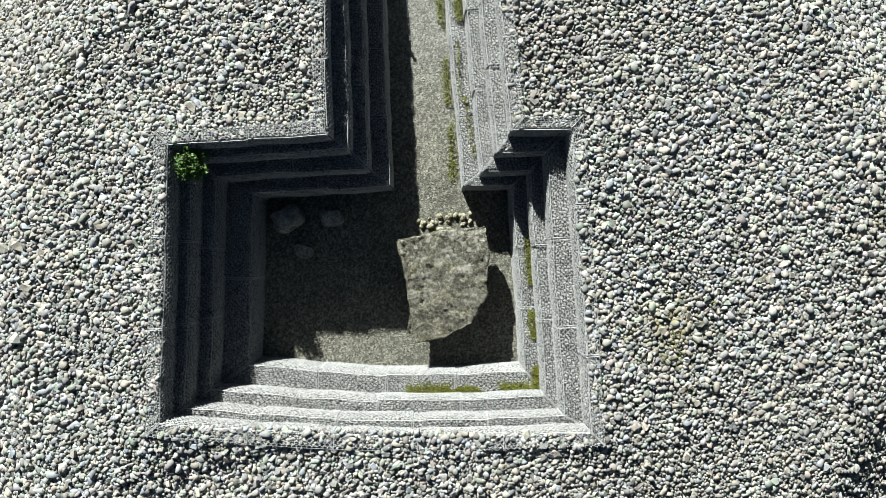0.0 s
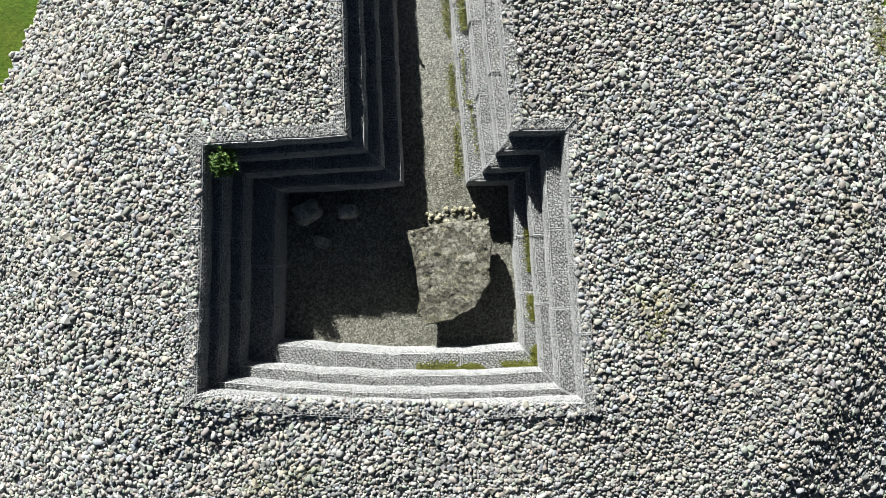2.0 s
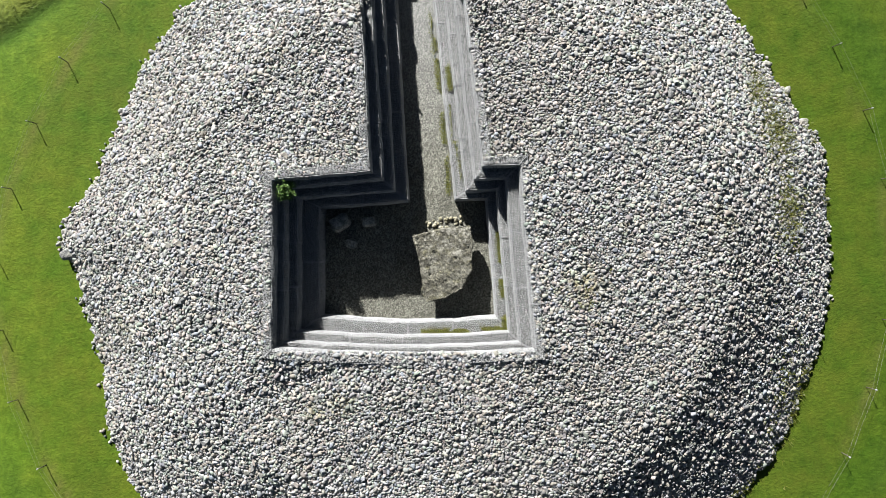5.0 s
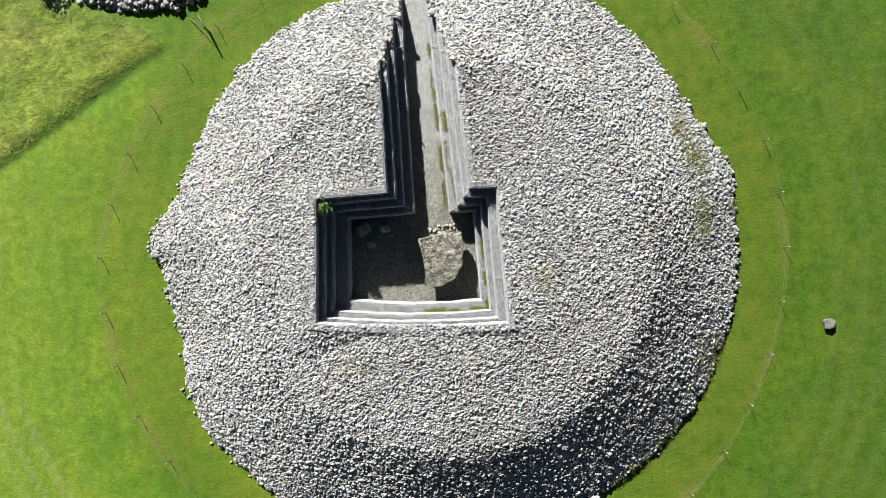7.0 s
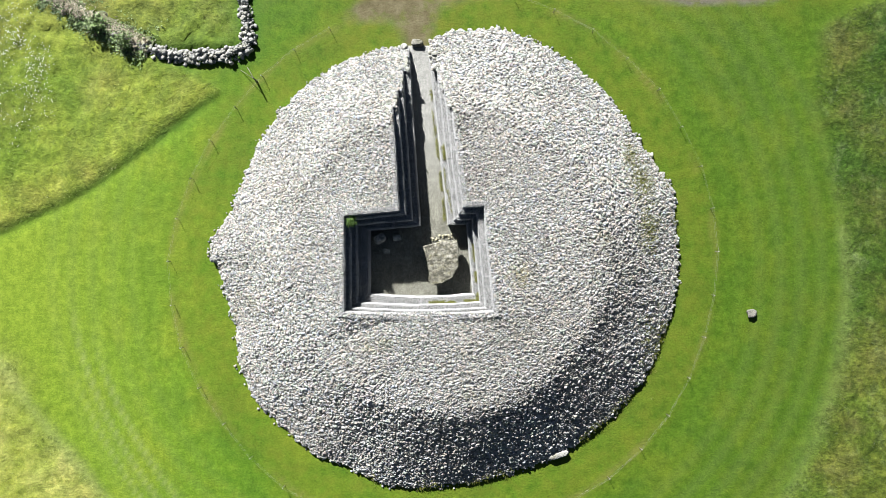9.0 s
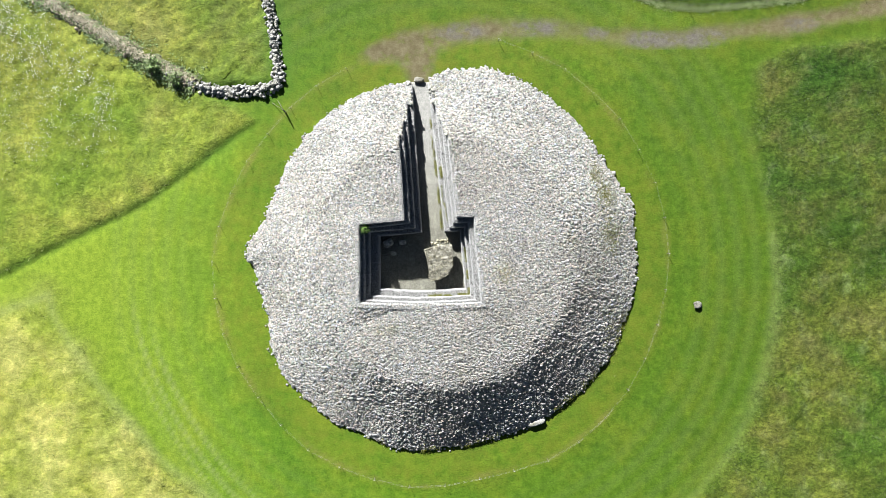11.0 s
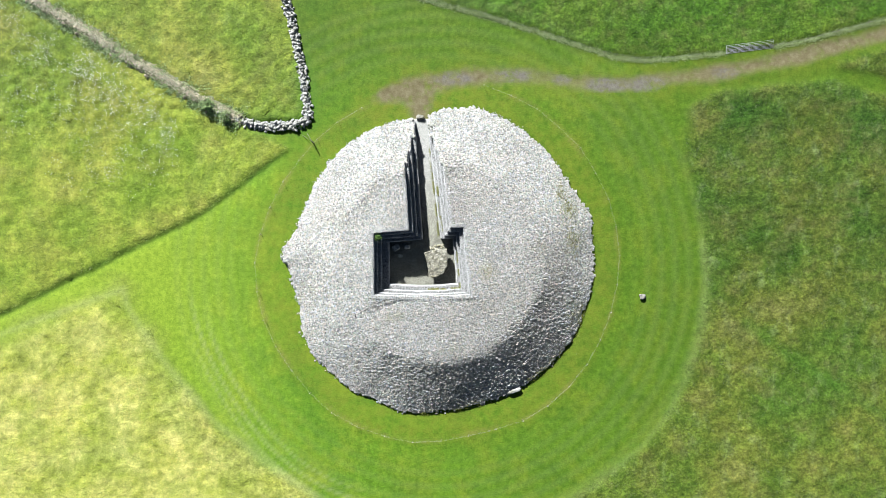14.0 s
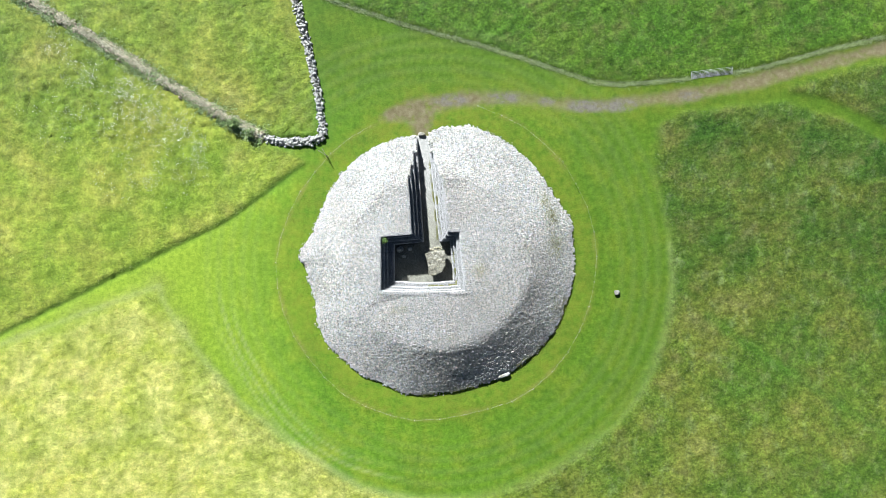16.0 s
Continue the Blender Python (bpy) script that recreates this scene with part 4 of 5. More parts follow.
capstone()
for x, y, w, d, h, turn in ((-0.75, 0.75, 0.5, 0.35, 0.66, 20), (0.55, 1.05, 0.6, 0.34, 0.66, 100), (0.45, -0.35, 0.5, 0.4, 0.66, 60), (-0.6, -0.75, 0.55, 0.35, 0.66, -10)):
    thing("support_stone", "dark upright stone carrying the capstone", "stone", "uprights under the capstone",
          data=rock_mesh("support_stone", (w, d, h), x * 9, M_UPRIGHT, 3), at=pose(x, y, 0.97, 0, 0, turn))
for x, y, w, d, h, turn in ((-4.45, 1.68, 0.78, 0.62, 0.55, 30), (-3.25, 1.76, 0.6, 0.42, 0.45, 10), (-4.0, 0.8, 0.34, 0.5, 0.35, 75)):
    thing("slab", "grey fallen slab on the shaded chamber floor", "stone", "loose slabs in the chamber",
          data=rock_mesh("slab", (w, d, h), x * 3, M_KERB, 3), at=pose(x, y, 0.98, 0, 0, turn))
for k in range(26):
    x, y = -0.95 + 0.065 * k + RNG.normal(0, 0.05), 1.52 + 0.008 * k + RNG.uniform(-0.1, 0.38)
    w = RNG.uniform(0.11, 0.22)
    thing("packing_stone", "small yellowish cobble packed beside the capstone", "stone", "packing stones beside the capstone",
          data=rock_mesh("packing_stone", (w, w * 0.75, w * 0.7), 60 + k, M_PACK, 2, 0.12, boxy=0.9), at=pose(x, y, 0.98, 0, 0, RNG.uniform(0, 180)))


# ---- plants in the chamber ----
def leaf_cloud(centres, size, rng, flat=0.6, aspect=0.5):
    """One small bent leaf (two triangles' worth) at every centre."""
    n = len(centres)
    yaw, tx, ty = rng.uniform(0, 6.28, n), rng.normal(0, flat, n), rng.normal(0, flat, n)
    turn = rot_matrices(yaw, tx, ty)
    base = np.array([(-0.5, 0, 0), (0, -aspect / 2, 0.12), (0.5, 0, 0), (0, aspect / 2, 0.12)])
    pts = np.einsum("nij,kj->nki", turn, base) * (size * rng.uniform(0.6, 1.3, n))[:, None, None] + np.asarray(centres)[:, None, :]
    return pts.reshape(-1, 3), np.arange(n * 4).reshape(-1, 4)


def shrub(x, y, z):
    ob = thing("shrub", "small bright green leafy shrub growing on a terrace", "shrub")
    rng = np.random.default_rng(3)
    lines, tips = [], []
    for _ in range(26):
        a, lean = rng.uniform(0, 6.28), rng.uniform(0.05, 1.0) ** 0.7
        tip = np.array([math.cos(a) * lean * 0.24, math.sin(a) * lean * 0.24, 0.46 - 0.26 * lean * lean])
        lines.append([(0, 0, 0), tuple(tip * 0.5 + np.array([0, 0, 0.06])), tuple(tip)])
        for f in np.linspace(0.35, 1.05, 14):
            tips += [tip * f + rng.normal(0, 0.04, 3) for _ in range(5)]
    child("stem", bars("stem", lines, 0.008, M_WOOD, 4), ob, "thin brown stems")
    v, f = leaf_cloud(np.array(tips), np.full(len(tips), 0.055), rng, 0.6, 0.5)
    child("foliage", mesh_of("foliage", v, f, False, M_SHRUB), ob, "light green leaves")
    ob.matrix_world = pose(x, y, z) @ Matrix.Scale(1.45, 4)


shrub(-6.08, 2.78, 3.08)


def strew(line, spread, count, rng):
    """Points scattered along a line of points, by its length."""
    pts = np.array(line, float)
    seg = np.hypot(*(pts[1:, :2] - pts[:-1, :2]).T)
    cum = np.concatenate([[0], np.cumsum(seg)])
    d = rng.uniform(0, cum[-1], count)
    out = np.stack([np.interp(d, cum, pts[:, k]) for k in range(pts.shape[1])], 1)
    out[:, :2] += rng.normal(0, 1, (count, 2)) * spread
    return out


def moss():
    rng = np.random.default_rng(5)
    pts = [strew([(-1.5, -2.78, 1.98), (2.42, -2.56, 1.98)], 0.085, 3600, rng),
           strew([(2.46, -2.5, 1.99), (2.12, 1.4, 1.99)], 0.075, 3200, rng),
           strew([(0.30, 5.0, 1.88), (-0.05, 8.2, 1.63)], 0.07, 1500, rng), strew([(0.60, 3.4, 1.98), (0.30, 5.0, 1.88)], 0.05, 120, rng),
           strew([(0.08, 3.0, 1.03), (-0.98, 12.5, 0.32)], 0.07, 2600, rng)]
    p = np.concatenate(pts)
    clump = np.array([noise.noise((float(a) * 1.1, float(b) * 1.1, 4.0)) for a, b in p[:, :2]])
    p = p[clump > -0.12]
    p[:, 2] += rng.uniform(0.0, 0.05, len(p))
    v, f = leaf_cloud(p, np.full(len(p), 0.05), rng, 0.4, 0.9)
    thing("moss", "yellow-green moss along the foot of the terraces", "moss", kind="stuff", data=mesh_of("moss", v, f, False, M_MOSS))


moss()

# ---- larger stones of the cairn and the ring ----
for name, label, x, y, size, turn, mat in (
        ("boulder", "pale angular boulder at the foot of the cairn", -16.55, 0.2, (0.75, 0.6, 0.4), 20, M_WALL),
        ("boulder", "pale angular boulder at the foot of the cairn", -16.1, 1.5, (0.4, 0.35, 0.25), 60, M_WALL),
        ("boulder", "grey boulder standing out from the foot of the cairn", 16.1, 5.0, (0.55, 0.42, 0.32), 40, M_WALL),
        ("boulder", "grey boulder standing out from the foot of the cairn", 16.65, 0.1, (0.4, 0.5, 0.3), 10, M_PALE),
        ("boulder", "grey boulder standing out from the foot of the cairn", -12.25, 9.75, (0.38, 0.3, 0.3), 25, M_WALL),
        ("long_slab", "long white slab lying against the foot of the cairn", 8.35, -13.78, (1.4, 0.46, 0.36), 18, M_PALE),
        ("entrance_stone", "rounded grey boulder set across the passage mouth", -2.05, 15.95, (0.9, 0.48, 0.34), -4, M_UPRIGHT),
        ("entrance_stone", "small grey stone beside the passage mouth", -3.0, 15.55, (0.6, 0.45, 0.5), 50, M_PALE),
        ("standing_stone", "squat pale boulder alone on the mown turf", 22.25, -3.42, (0.66, 0.58, 0.28), 12, M_UPRIGHT)):
    thing(name, label, "stone", data=rock_mesh(name, size, x + y, mat, 3, 0.17), at=pose(x, y, -0.04, 0, 0, turn))


def edge_stones():
    """Big stones laid in rows where the terraces run out beside the passage."""
    rng = np.random.default_rng(12)
    shapes = [rock_mesh("edge_stone", (1, 1, 1), 80 + k, M_KERB, 2, 0.26, boxy=0.6) for k in range(5)]
    for y in np.concatenate([np.arange(10.3, 15.6, 0.33), np.arange(10.5, 15.4, 0.45) + 0.001]):
        lvl = sum(y > e for e in PASSAGE_END[:3])
        off = SETBACK["passage_west"][lvl] - 0.2 - (0.42 if round(y * 1000) % 10 == 1 else 0.0) + rng.normal(0, 0.07)
        x = -2.89 - 0.0805 * (y - 3.51) + off
        w = rng.uniform(0.18, 0.38)
        z = float(cairn_height(np.array([x - 0.1]), np.array([y]))[0]) - 0.04
        thing("edge_stone", "large rounded pale stone edging the passage", "stone", "edging stones beside the passage", data=shapes[int(rng.integers(5))],
              at=pose(x, y, z, rng.uniform(-9, 9), rng.uniform(-9, 9), rng.uniform(0, 360)) @ Matrix.Diagonal((w, w * 0.8, w * 0.42, 1)))
    for x, y in ((0.42, 10.7), (0.62, 10.85), (-0.22, 12.35), (-0.52, 13.8), (-0.75, 14.4), (-0.72, 13.6), (-0.9, 15.2), (-0.6, 15.6), (-0.82, 13.7), (-0.95, 14.1), (-0.78, 14.8), (-1.02, 14.6), (-1.05, 15.0)):
        w = rng.uniform(0.18, 0.34)
        z = float(cairn_height(np.array([x]), np.array([y]))[0]) - 0.04
        thing("edge_stone", "rounded pale stone edging the passage", "stone", "edging stones beside the passage", data=shapes[int(rng.integers(5))],
              at=pose(x, y, z, 0, 0, rng.uniform(0, 360)) @ Matrix.Diagonal((w, w * 0.8, w * 0.6, 1)))


edge_stones()


# ---- fence round the cairn ----
def ring_fence():
    post = thing("fence_post", "short dark wooden stake with a white insulator", "fence post", "stakes of the fence round the cairn")
    stake = child("stake", bars("stake", [[(0, 0, -0.1), (0.004, 0.003, 0.25), (0, 0, 0.50)]], 0.019, M_WOOD, 6), post)
    child("insulator", bars("insulator", [[(0, 0, 0.44), (0, 0, 0.53)]], 0.026, M_CAP_WHITE, 6), stake, "white plastic insulator")
    rng = np.random.default_rng(21)
    tops = []
    first = True
    for k in range(-27, 9):
        deg = 2.9 + 9.13 * k
        a = radians(deg)
        r = float(np.interp(deg, [-244, -215, -205, -178, -140, -120, -98, -75, -60, 0, 30, 60, 76], [18.85, 18.95, 19.0, 20.1, 19.8, 19.9, 19.6, 18.8, 19.4, 19.6, 19.7, 20.0, 20.0])) + rng.normal(0, 0.06)
        x, y = r * math.cos(a), r * math.sin(a)
        m = pose(x, y, 0, rng.uniform(-4, 4), rng.uniform(-4, 4), rng.uniform(0, 90))
        if first:
            post.matrix_world = m
            first = False
        else:
            copy_thing(post, m)
        tops.append((x, y, 0.0))
    wire = thing("fence_wire", "two pale tapes strung between short stakes", "wire")
    for h in (0.30, 0.48):
        line = []
        for p, q in zip(tops, tops[1:]):
            line += [(p[0], p[1], h), ((p[0] + q[0]) / 2, (p[1] + q[1]) / 2, h - 0.03)]
        child("strand", bars("strand", [line + [(tops[-1][0], tops[-1][1], h)]], 0.003, M_TAPE, 4), wire)


ring_fence()


def corner_post():
    ob = thing("corner_post", "thick weathered post with diagonal stays near the wall", "fence post")
    child("post", bars("post", [[(0, 0, -0.1), (0, 0, 0.80)]], 0.05, M_WOOD, 8), ob)
    child("stay", bars("stay", [[(0, 0, 0.62), (-0.7, 1.0, 0.05)]], 0.024, M_WOOD, 6), ob)
    child("stay", bars("stay", [[(0, 0, 0.55), (-1.2, 0.8, 0.05)]], 0.02, M_WOOD, 6), ob)
    ob.matrix_world = pose(-13.75, 13.15, 0)


corner_post()


# ---- field fence, gate ----
def field_fence(line, spacing=3.4):
    rng = np.random.default_rng(31)
    pts = np.array(line, float)
    seg = np.hypot(*(pts[1:] - pts[:-1]).T)
    cum = np.concatenate([[0], np.cumsum(seg)])
    fence = thing("field_fence", "wire field fence on weathered wooden posts", "fence", "field fences")
    shape = bars("post", [[(0, 0, -0.1), (0, 0, 0.62)]], 0.028, M_WOOD, 6)
    where = []
    for d in np.arange(0, cum[-1], spacing):
        x, y = (float(np.interp(d, cum, pts[:, k])) for k in (0, 1))
        where.append((x, y))
        child("post", shape, fence, matrix=pose(x, y, 0, rng.uniform(-4, 4), rng.uniform(-4, 4), 0))
    for h in (0.20, 0.38, 0.56):
        child("strand", bars("strand", [[(x, y, h) for x, y in where]], 0.003, M_STRAND, 4), fence)


field_fence(FIELD_FENCE)
field_fence(FIELD_FENCE_EAST)


def gate():
    ob = thing("gate", "galvanised steel seven-bar gate lying flat in the fence gap", "gate")
    w = 5.0
    frame_lines = [[(0, 0, 0.12), (0, 0, 0.95)], [(w, 0, 0.12), (w, 0, 0.95)], [(w / 2, 0, 0.12), (w / 2, 0, 0.95)]]
    for line in frame_lines:
        child("stile", bars("stile", [line], 0.02, M_GATE, 8), ob)
    for h in (0.14, 0.26, 0.38, 0.50, 0.64, 0.78, 0.94):
        child("bar", bars("bar", [[(0, 0, h), (w, 0, h)]], 0.013, M_GATE, 8), ob)
    child("brace", bars("brace", [[(0, 0, 0.14), (w / 2, 0, 0.94)]], 0.012, M_GATE, 6), ob)
    ob.matrix_world = pose(31.13, 22.85, -0.01, -74, 0, math.degrees(math.atan2(0.64, 4.91)))


gate()


# ---- hedge and dry-stone wall ----
def stone_wall():
    wall = thing("dry_stone_wall", "bare dry-stone field wall of pale grey boulders", "wall", kind="structure")
    rng = np.random.default_rng(41)
    shapes = [rock_mesh("stone", (1, 1, 1), 100 + k, M_WALL, 2, 0.30, boxy=0.5) for k in range(12)]
    pts = np.array(STONE_WALL, float)
    seg = np.hypot(*(pts[1:] - pts[:-1]).T)
    cum = np.concatenate([[0], np.cumsum(seg)])
    made, verts, faces, base = 0, [], [], 0
    d = 0.0
    while d < cum[-1]:
        x, y = (float(np.interp(d, cum, pts[:, k])) for k in (0, 1))
        x2, y2 = (float(np.interp(d + 0.2, cum, pts[:, k])) for k in (0, 1))
        a = math.atan2(y2 - y, x2 - x) if (x2, y2) != (x, y) else a
        nx, ny = -math.sin(a), math.cos(a)
        for row, (z, half) in enumerate(((-0.06, 0.46), (0.03, 0.36), (0.10, 0.24), (0.16, 0.12))):
            for side in ((-1, 1) if row < 3 else (-0.6, 0.6)):
                w = 0.11 + 0.23 * rng.random() ** 1.5
                o = side * half * rng.uniform(0.55, 1.35)
                m = pose(x + nx * o, y + ny * o, z + rng.uniform(-0.09, 0.07), rng.uniform(-22, 22), rng.uniform(-22, 22), rng.uniform(0, 360)) @ Matrix.Diagonal((w, w * rng.uniform(0.65, 1), w * rng.uniform(0.55, 0.9), 1))
                shape = shapes[int(rng.integers(12))]
                if made < 300 and 4.0 < d < 24.0:
                    child("stone", shape, wall, matrix=m)
                    made += 1
                else:
                    verts += [tuple(m @ v.co) for v in shape.vertices]
                    faces += [tuple(c + base for c in f.vertices) for f in shape.polygons]
                    base = len(verts)
        d += 0.185
    child("stones", mesh_of("stones", verts, faces, True, M_WALL), wall, "pale grey wall stones", "stuff")


stone_wall()


def hedge():
    rng = np.random.default_rng(51)
    bank = thing("hedge_bank", "overgrown field bank with brambles and dry grass", "hedge")
    pts = np.array(HEDGE[::-1], float)
    seg = np.hypot(*(pts[1:] - pts[:-1]).T)
    cum = np.concatenate([[0], np.cumsum(seg)])
    ds = np.arange(0, cum[-1], 0.35)
    verts, n = [], 11
    for d in ds:
        x, y = (np.interp(d, cum, pts[:, k]) for k in (0, 1))
        a = math.atan2(np.interp(d + 0.3, cum, pts[:, 1]) - np.interp(d - 0.3, cum, pts[:, 1]), np.interp(d + 0.3, cum, pts[:, 0]) - np.interp(d - 0.3, cum, pts[:, 0]))
        width = 1.35 + 0.25 * math.sin(d * 0.7)
        for k in range(n):
            o = (k / (n - 1) * 2 - 1) * width
            h = 0.28 * math.exp(-(o / 0.8) ** 2) + rng.normal(0, 0.05)
            verts.append((x - math.sin(a) * o, y + math.cos(a) * o, h if 0 < k < n - 1 else -0.1))
    idx = np.arange(len(verts)).reshape(-1, n)
    quads = np.stack([idx[:-1, :-1], idx[1:, :-1], idx[1:, 1:], idx[:-1, 1:]], -1).reshape(-1, 4)
    soil = Nodes("hedge_soil", 0.95)
    soil_mat = soil.done(soil.ramp(soil.noise(2.5, 5), [(0.3, (0.08, 0.13, 0.04)), (0.55, (0.20, 0.20, 0.10)), (0.75, (0.36, 0.32, 0.20))]))
    child("bank", mesh_of("bank", verts, quads, True, soil_mat), bank, "earth bank under the growth")

    def growth(offset, spread, count, low, high, size, mat, name, label, aspect, threshold):
        p = strew([(q[0], q[1], 0.0) for q in HEDGE], 0.0, count, rng)
        a = math.atan2(HEDGE[5][1] - HEDGE[1][1], HEDGE[5][0] - HEDGE[1][0])
        o = offset + rng.normal(0, spread, count)
        p[:, 0] += -math.sin(a) * o
        p[:, 1] += math.cos(a) * o
        c = np.array([noise.noise((float(u) * 0.5, float(v) * 0.5, size * 40)) for u, v in p[:, :2]])
        p, o = p[c > threshold], o[c > threshold]
        p[:, 2] = 0.28 * np.exp(-(o / 0.8) ** 2) + rng.uniform(low, high, len(p)) * (1 + 1.2 * c[c > threshold])
        v, f = leaf_cloud(p, np.full(len(p), size), rng, 0.4, aspect)
        child(name, mesh_of(name, v, f, False, mat), bank, label, "stuff")

    growth(-0.80, 0.36, 11000, 0.0, 0.13, 0.17, M_HEDGE, "bramble_growth", "dark green bramble leaves", 0.7, -0.25)
    growth(0.15, 0.30, 12000, 0.04, 0.16, 0.22, M_STRAW, "dry_grass", "bleached dry grass", 0.22, -0.2)
    growth(0.95, 0.5, 6000, 0.0, 0.18, 0.18, M_HEDGE, "weed_growth", "green weeds", 0.5, 0.0)
    # tumbled stones along the bank's crest
    p = strew([(q[0], q[1], 0.0) for q in HEDGE], 0.28, 620, rng)
    shapes = [rock_mesh("tumbled_stone", (1, 1, 1), 140 + k, M_TAN, 1, 0.24, boxy=0.7) for k in range(5)]
    verts, faces = [], []
    for x, y, _ in p:
        w = rng.uniform(0.14, 0.42)
        m = pose(x, y, 0.15 + rng.uniform(-0.08, 0.08), rng.uniform(-20, 20), rng.uniform(-20, 20), rng.uniform(0, 360)) @ Matrix.Diagonal((w, w * 0.75, w * 0.6, 1))
        shape = shapes[int(rng.integers(5))]
        faces += [tuple(c + len(verts) for c in f.vertices) for f in shape.polygons]
        verts += [tuple(m @ v.co) for v in shape.vertices]
    child("rubble", mesh_of("rubble", verts, faces, True, M_TAN), bank, "tan stones of a fallen wall", "stuff")
    # a denser bush near the end of the bank
    for bx, by, rr, hh in ((-25.5, 17.0, 1.1, 0.8), (-23.4, 15.9, 0.8, 0.6), (-57.0, 35.0, 1.4, 1.0)):
        bush = thing("bush", "dark green bramble bush on the field bank", "bush", "bushes on the field bank")
        lines, tips = [], []
        for _ in range(26):
            a, lean = rng.uniform(0, 6.28), rng.uniform(0.1, 1.0)
            tip = np.array([math.cos(a) * lean * rr, math.sin(a) * lean * rr, hh * (1 - 0.5 * lean * lean) * rng.uniform(0.75, 1.1)])
            lines.append([(0, 0, 0), tuple(tip * 0.5 + np.array([0, 0, 0.2])), tuple(tip)])
            tips += [tip * f + rng.normal(0, 0.14, 3) for f in np.linspace(0.4, 1.05, 34)]
        child("branch", bars("branch", lines, 0.015, M_WOOD, 4), bush, "thin brown branches")
        v, f = leaf_cloud(np.array(tips), np.full(len(tips), 0.17), rng, 0.6, 0.65)
        child("foliage", mesh_of("foliage", v, f, False, M_HEDGE), bush, "dark green leaves")
        bush.matrix_world = pose(bx, by, 0.0)


hedge()


# ---- meadow grass and flowers ----
def tufts(x, y, height, spread, blades, rng):
    """Tufts of leaning blades, one triangle each."""
    n = len(x)
    k = n * blades
    cx, cy, hh = np.repeat(x, blades), np.repeat(y, blades), np.repeat(height, blades) * rng.uniform(0.5, 1.15, k)
    a = rng.uniform(0, 6.28, k)
    lean = np.abs(rng.normal(0, 1, k)) * np.repeat(spread, blades)
    w = 0.007 + 0.014 * hh
    root = np.stack([cx + rng.normal(0, 0.05, k), cy + rng.normal(0, 0.05, k), np.full(k, 0.0)], 1)
    side = np.stack([-np.sin(a) * w, np.cos(a) * w, np.zeros(k)], 1)
    tip = root + np.stack([np.cos(a) * lean, np.sin(a) * lean, hh], 1)
    return np.stack([root - side, root + side, tip], 1).reshape(-1, 3), np.arange(k * 3).reshape(-1, 3)


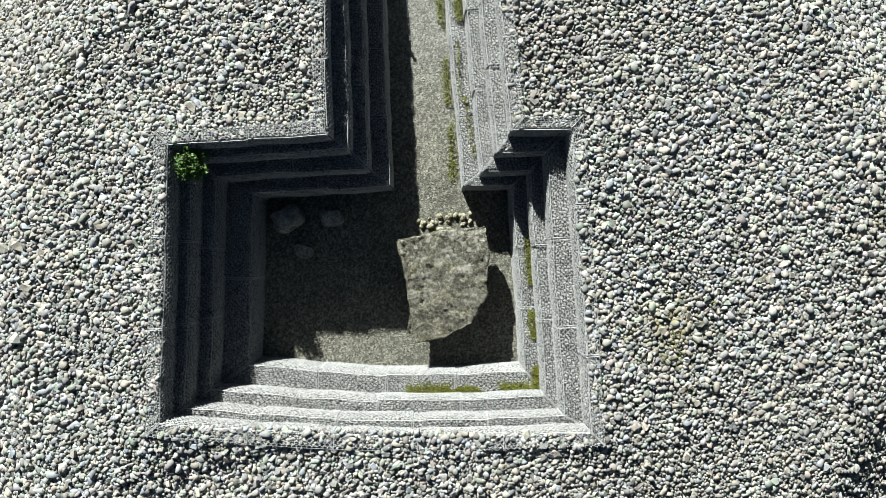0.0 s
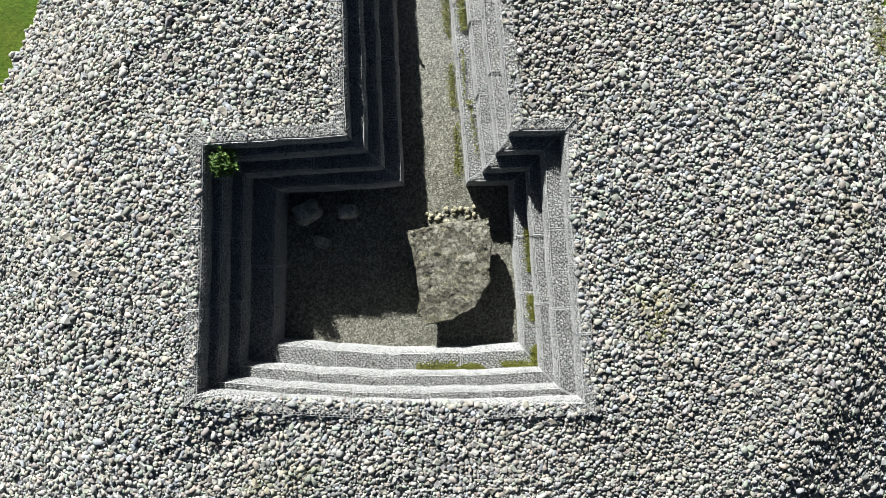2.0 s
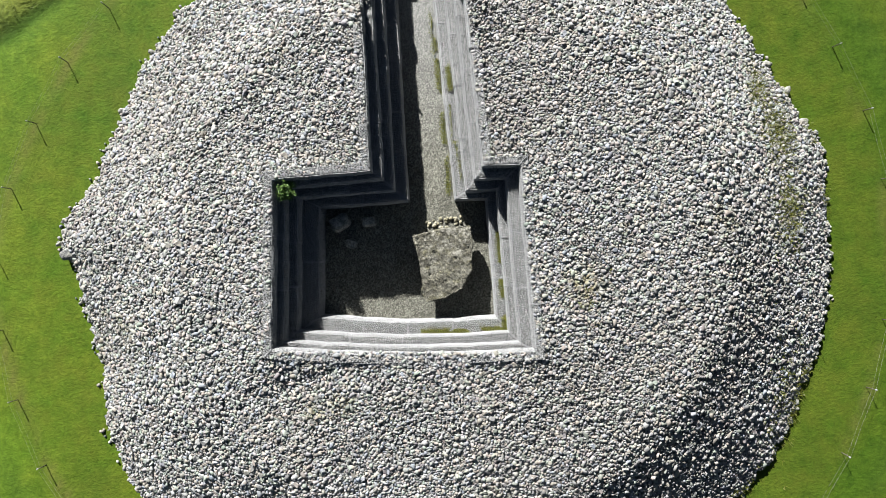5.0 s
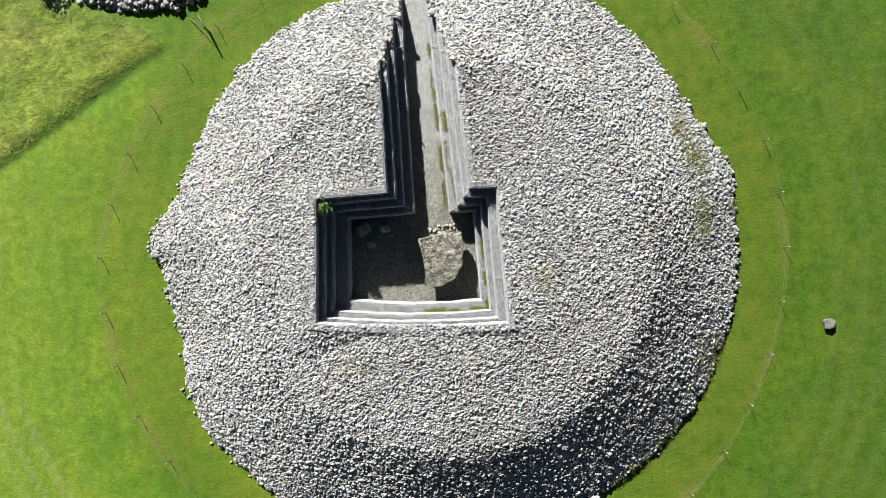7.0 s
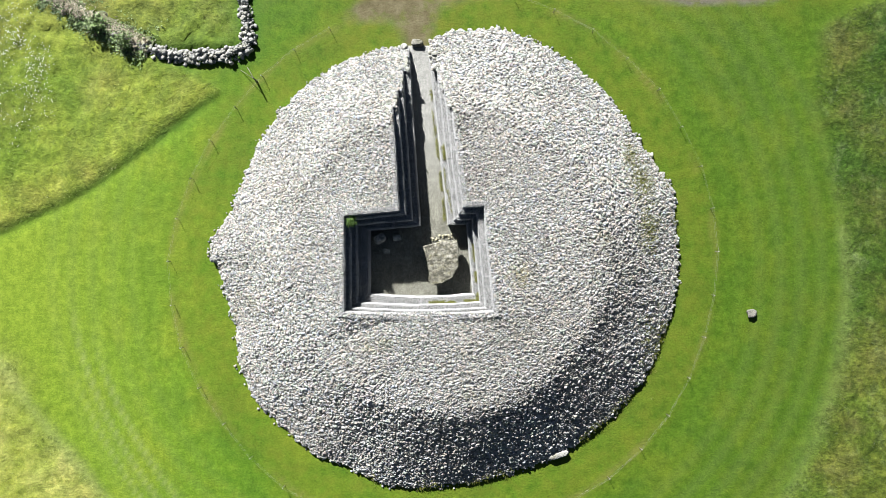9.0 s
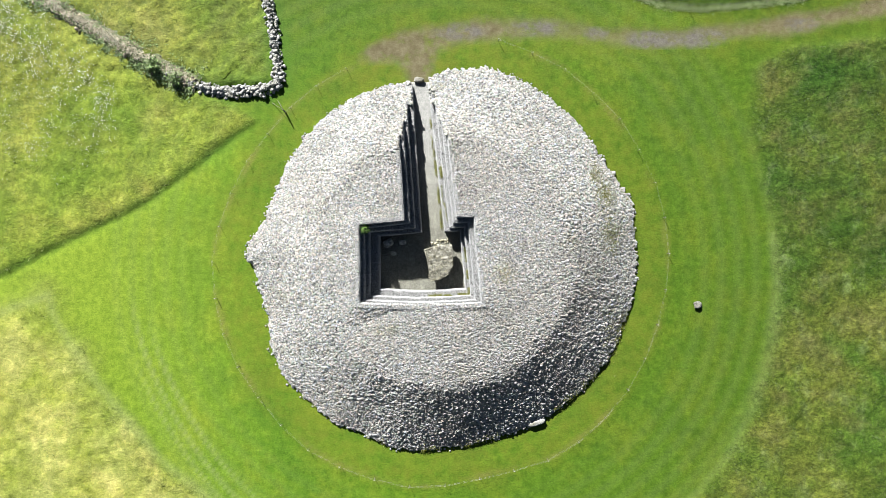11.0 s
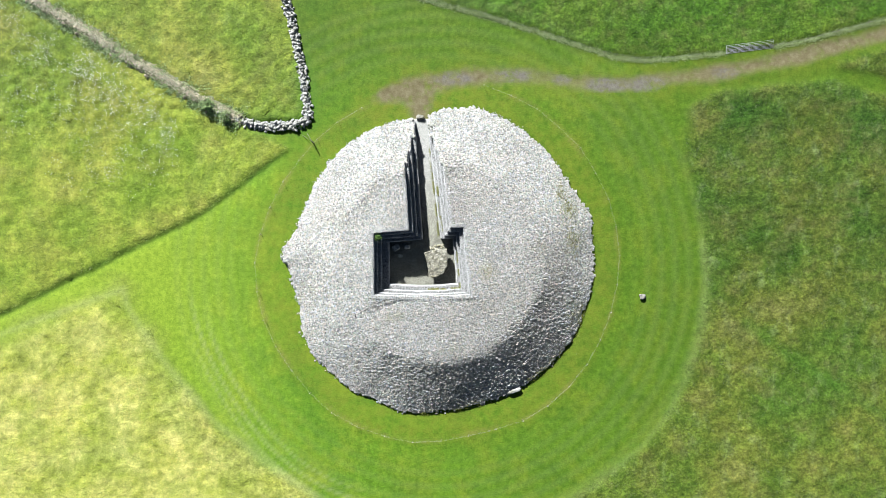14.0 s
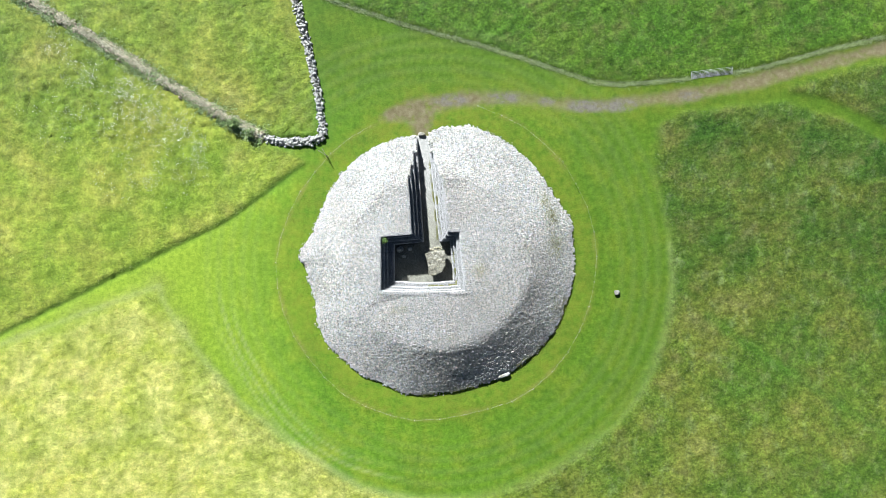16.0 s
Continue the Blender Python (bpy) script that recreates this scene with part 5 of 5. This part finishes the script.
def meadow():
    rng = np.random.default_rng(61)
    n = 300000
    x, y = rng.uniform(-62, 62, n), rng.uniform(-38, 42, n)
    masks, _ = field_masks(x, y)
    clump = wobble(x, y, 1.3) * 0.5 + wobble(x + 9, y, 3.1) * 0.5
    keep = (masks["rough"] > 0.5) & (np.hypot(x, y) > 18) & (rng.random(n) < 0.45 + 0.5 * clump) & (masks["path"] < 0.2)
    x, y, st, cl = x[keep], y[keep], masks["straw"][keep], clump[keep]
    for name, sel, mat, label in (("meadow_grass", st < 0.35, M_BLADE, "rough dark green meadow grass"), ("pale_meadow_grass", st >= 0.35, M_BLADE_STRAW, "rough yellowish meadow grass")):
        v, f = tufts(x[sel], y[sel], 0.13 + 0.10 * np.clip(cl[sel], 0, 1), np.full(sel.sum(), 0.10), 3, rng)
        v[:, 2] += 0.06
        thing(name, label, "grass", kind="stuff", data=mesh_of(name, v, f, False, mat))
    # longer grass along the fences
    p = np.concatenate([strew([(*q, 0) for q in FIELD_FENCE], 0.17, 9000, rng), strew([(*q, 0) for q in FIELD_FENCE_EAST], 0.2, 6500, rng)])
    v, f = tufts(p[:, 0], p[:, 1], np.full(len(p), 0.15), np.full(len(p), 0.16), 5, rng)
    thing("fence_grass", "long pale grass left unmown under the fence", "grass", kind="stuff", data=mesh_of("fence_grass", v, f, False, M_FENCE_GRASS))
    # weeds on the cairn's eastern flank
    p = np.concatenate([rng.normal((13.9, 5.9), (0.5, 0.7), (420, 2)), rng.normal((13.1, 7.8), (0.4, 0.6), (240, 2)), rng.normal((14.3, 2.6), (0.5, 1.0), (320, 2)),
                        rng.normal((14.6, -5.5), (0.5, 1.6), (140, 2)), rng.normal((5.2, -0.7), (0.6, 0.6), (10, 2))])
    a = np.radians(rng.uniform(-110, 30, 900))
    a = a[wobble(np.cos(a) * 16, np.sin(a) * 16, 0.9) > 0.05]
    d = ragged_foot(np.cos(a), np.sin(a)) + rng.normal(-0.15, 0.22, len(a))
    p = np.concatenate([p, np.stack([np.cos(a) * d, np.sin(a) * d], 1)])
    v, f = tufts(p[:, 0], p[:, 1], np.full(len(p), 0.12), np.full(len(p), 0.10), 6, rng)
    v[:, 2] += np.repeat(np.maximum(cairn_height(p[:, 0], p[:, 1]), 0.02) - 0.02, 18)
    thing("cairn_weeds", "sparse green weeds between the cobbles", "weeds", kind="stuff", data=mesh_of("cairn_weeds", v, f, False, M_MOSS))


meadow()


def flowers():
    rng = np.random.default_rng(71)
    beds = [((-44.2, 23.3), 1.2, 46), ((-47.5, 27.0), 1.2, 30), ((-39.0, 21.2), 0.9, 60), ((-37.2, 20.0), 1.6, 45), ((-36.0, 18.2), 1.5, 60), ((-31.7, 16.2), 0.9, 34), ((-30.2, 14.6), 0.8, 26), ((-29.9, 12.2), 0.9, 22),
            ((-40.0, 15.5), 3.2, 60), ((-46.5, 18.5), 3.0, 50), ((-33.5, 12.5), 2.4, 60), ((-36.5, 11.0), 2.5, 35)]
    heads = []
    for (bx, by), spread, count in beds:
        for _ in range(int(count * 0.65)):
            c = rng.normal((bx, by), spread)
            h = rng.uniform(0.26, 0.42)
            for _ in range(9):
                heads.append((*(c + rng.normal(0, 0.34, 2)), h + rng.normal(0, 0.06), rng.uniform(0.018, 0.05)))
    hd = np.array(heads)
    turn = np.arange(6) * math.pi / 3
    ring = np.stack([np.cos(turn), np.sin(turn), np.zeros(6)], 1)
    ring = np.concatenate([ring, [(0, 0, 0.35)]])
    pts = ring[None] * hd[:, 3][:, None, None] + hd[:, :3][:, None, :]
    faces = np.array([(k, (k + 1) % 6, 6) for k in range(6)])[None] + (np.arange(len(hd)) * 7)[:, None, None]
    plant = thing("wildflowers", "drifts of white umbelled wildflowers in the meadow", "flowers", kind="stuff", data=mesh_of("wildflowers", pts.reshape(-1, 3), faces.reshape(-1, 3), True, M_FLOWER))
    stem_v = np.stack([hd[:, :3] * (1, 1, 0) + (0.012, 0, 0), hd[:, :3] * (1, 1, 0) - (0.012, 0, 0), hd[:, :3]], 1).reshape(-1, 3)
    child("stems", mesh_of("stems", stem_v, np.arange(len(stem_v)).reshape(-1, 3), False, M_BLADE), plant, "thin green stems", "stuff")


flowers()
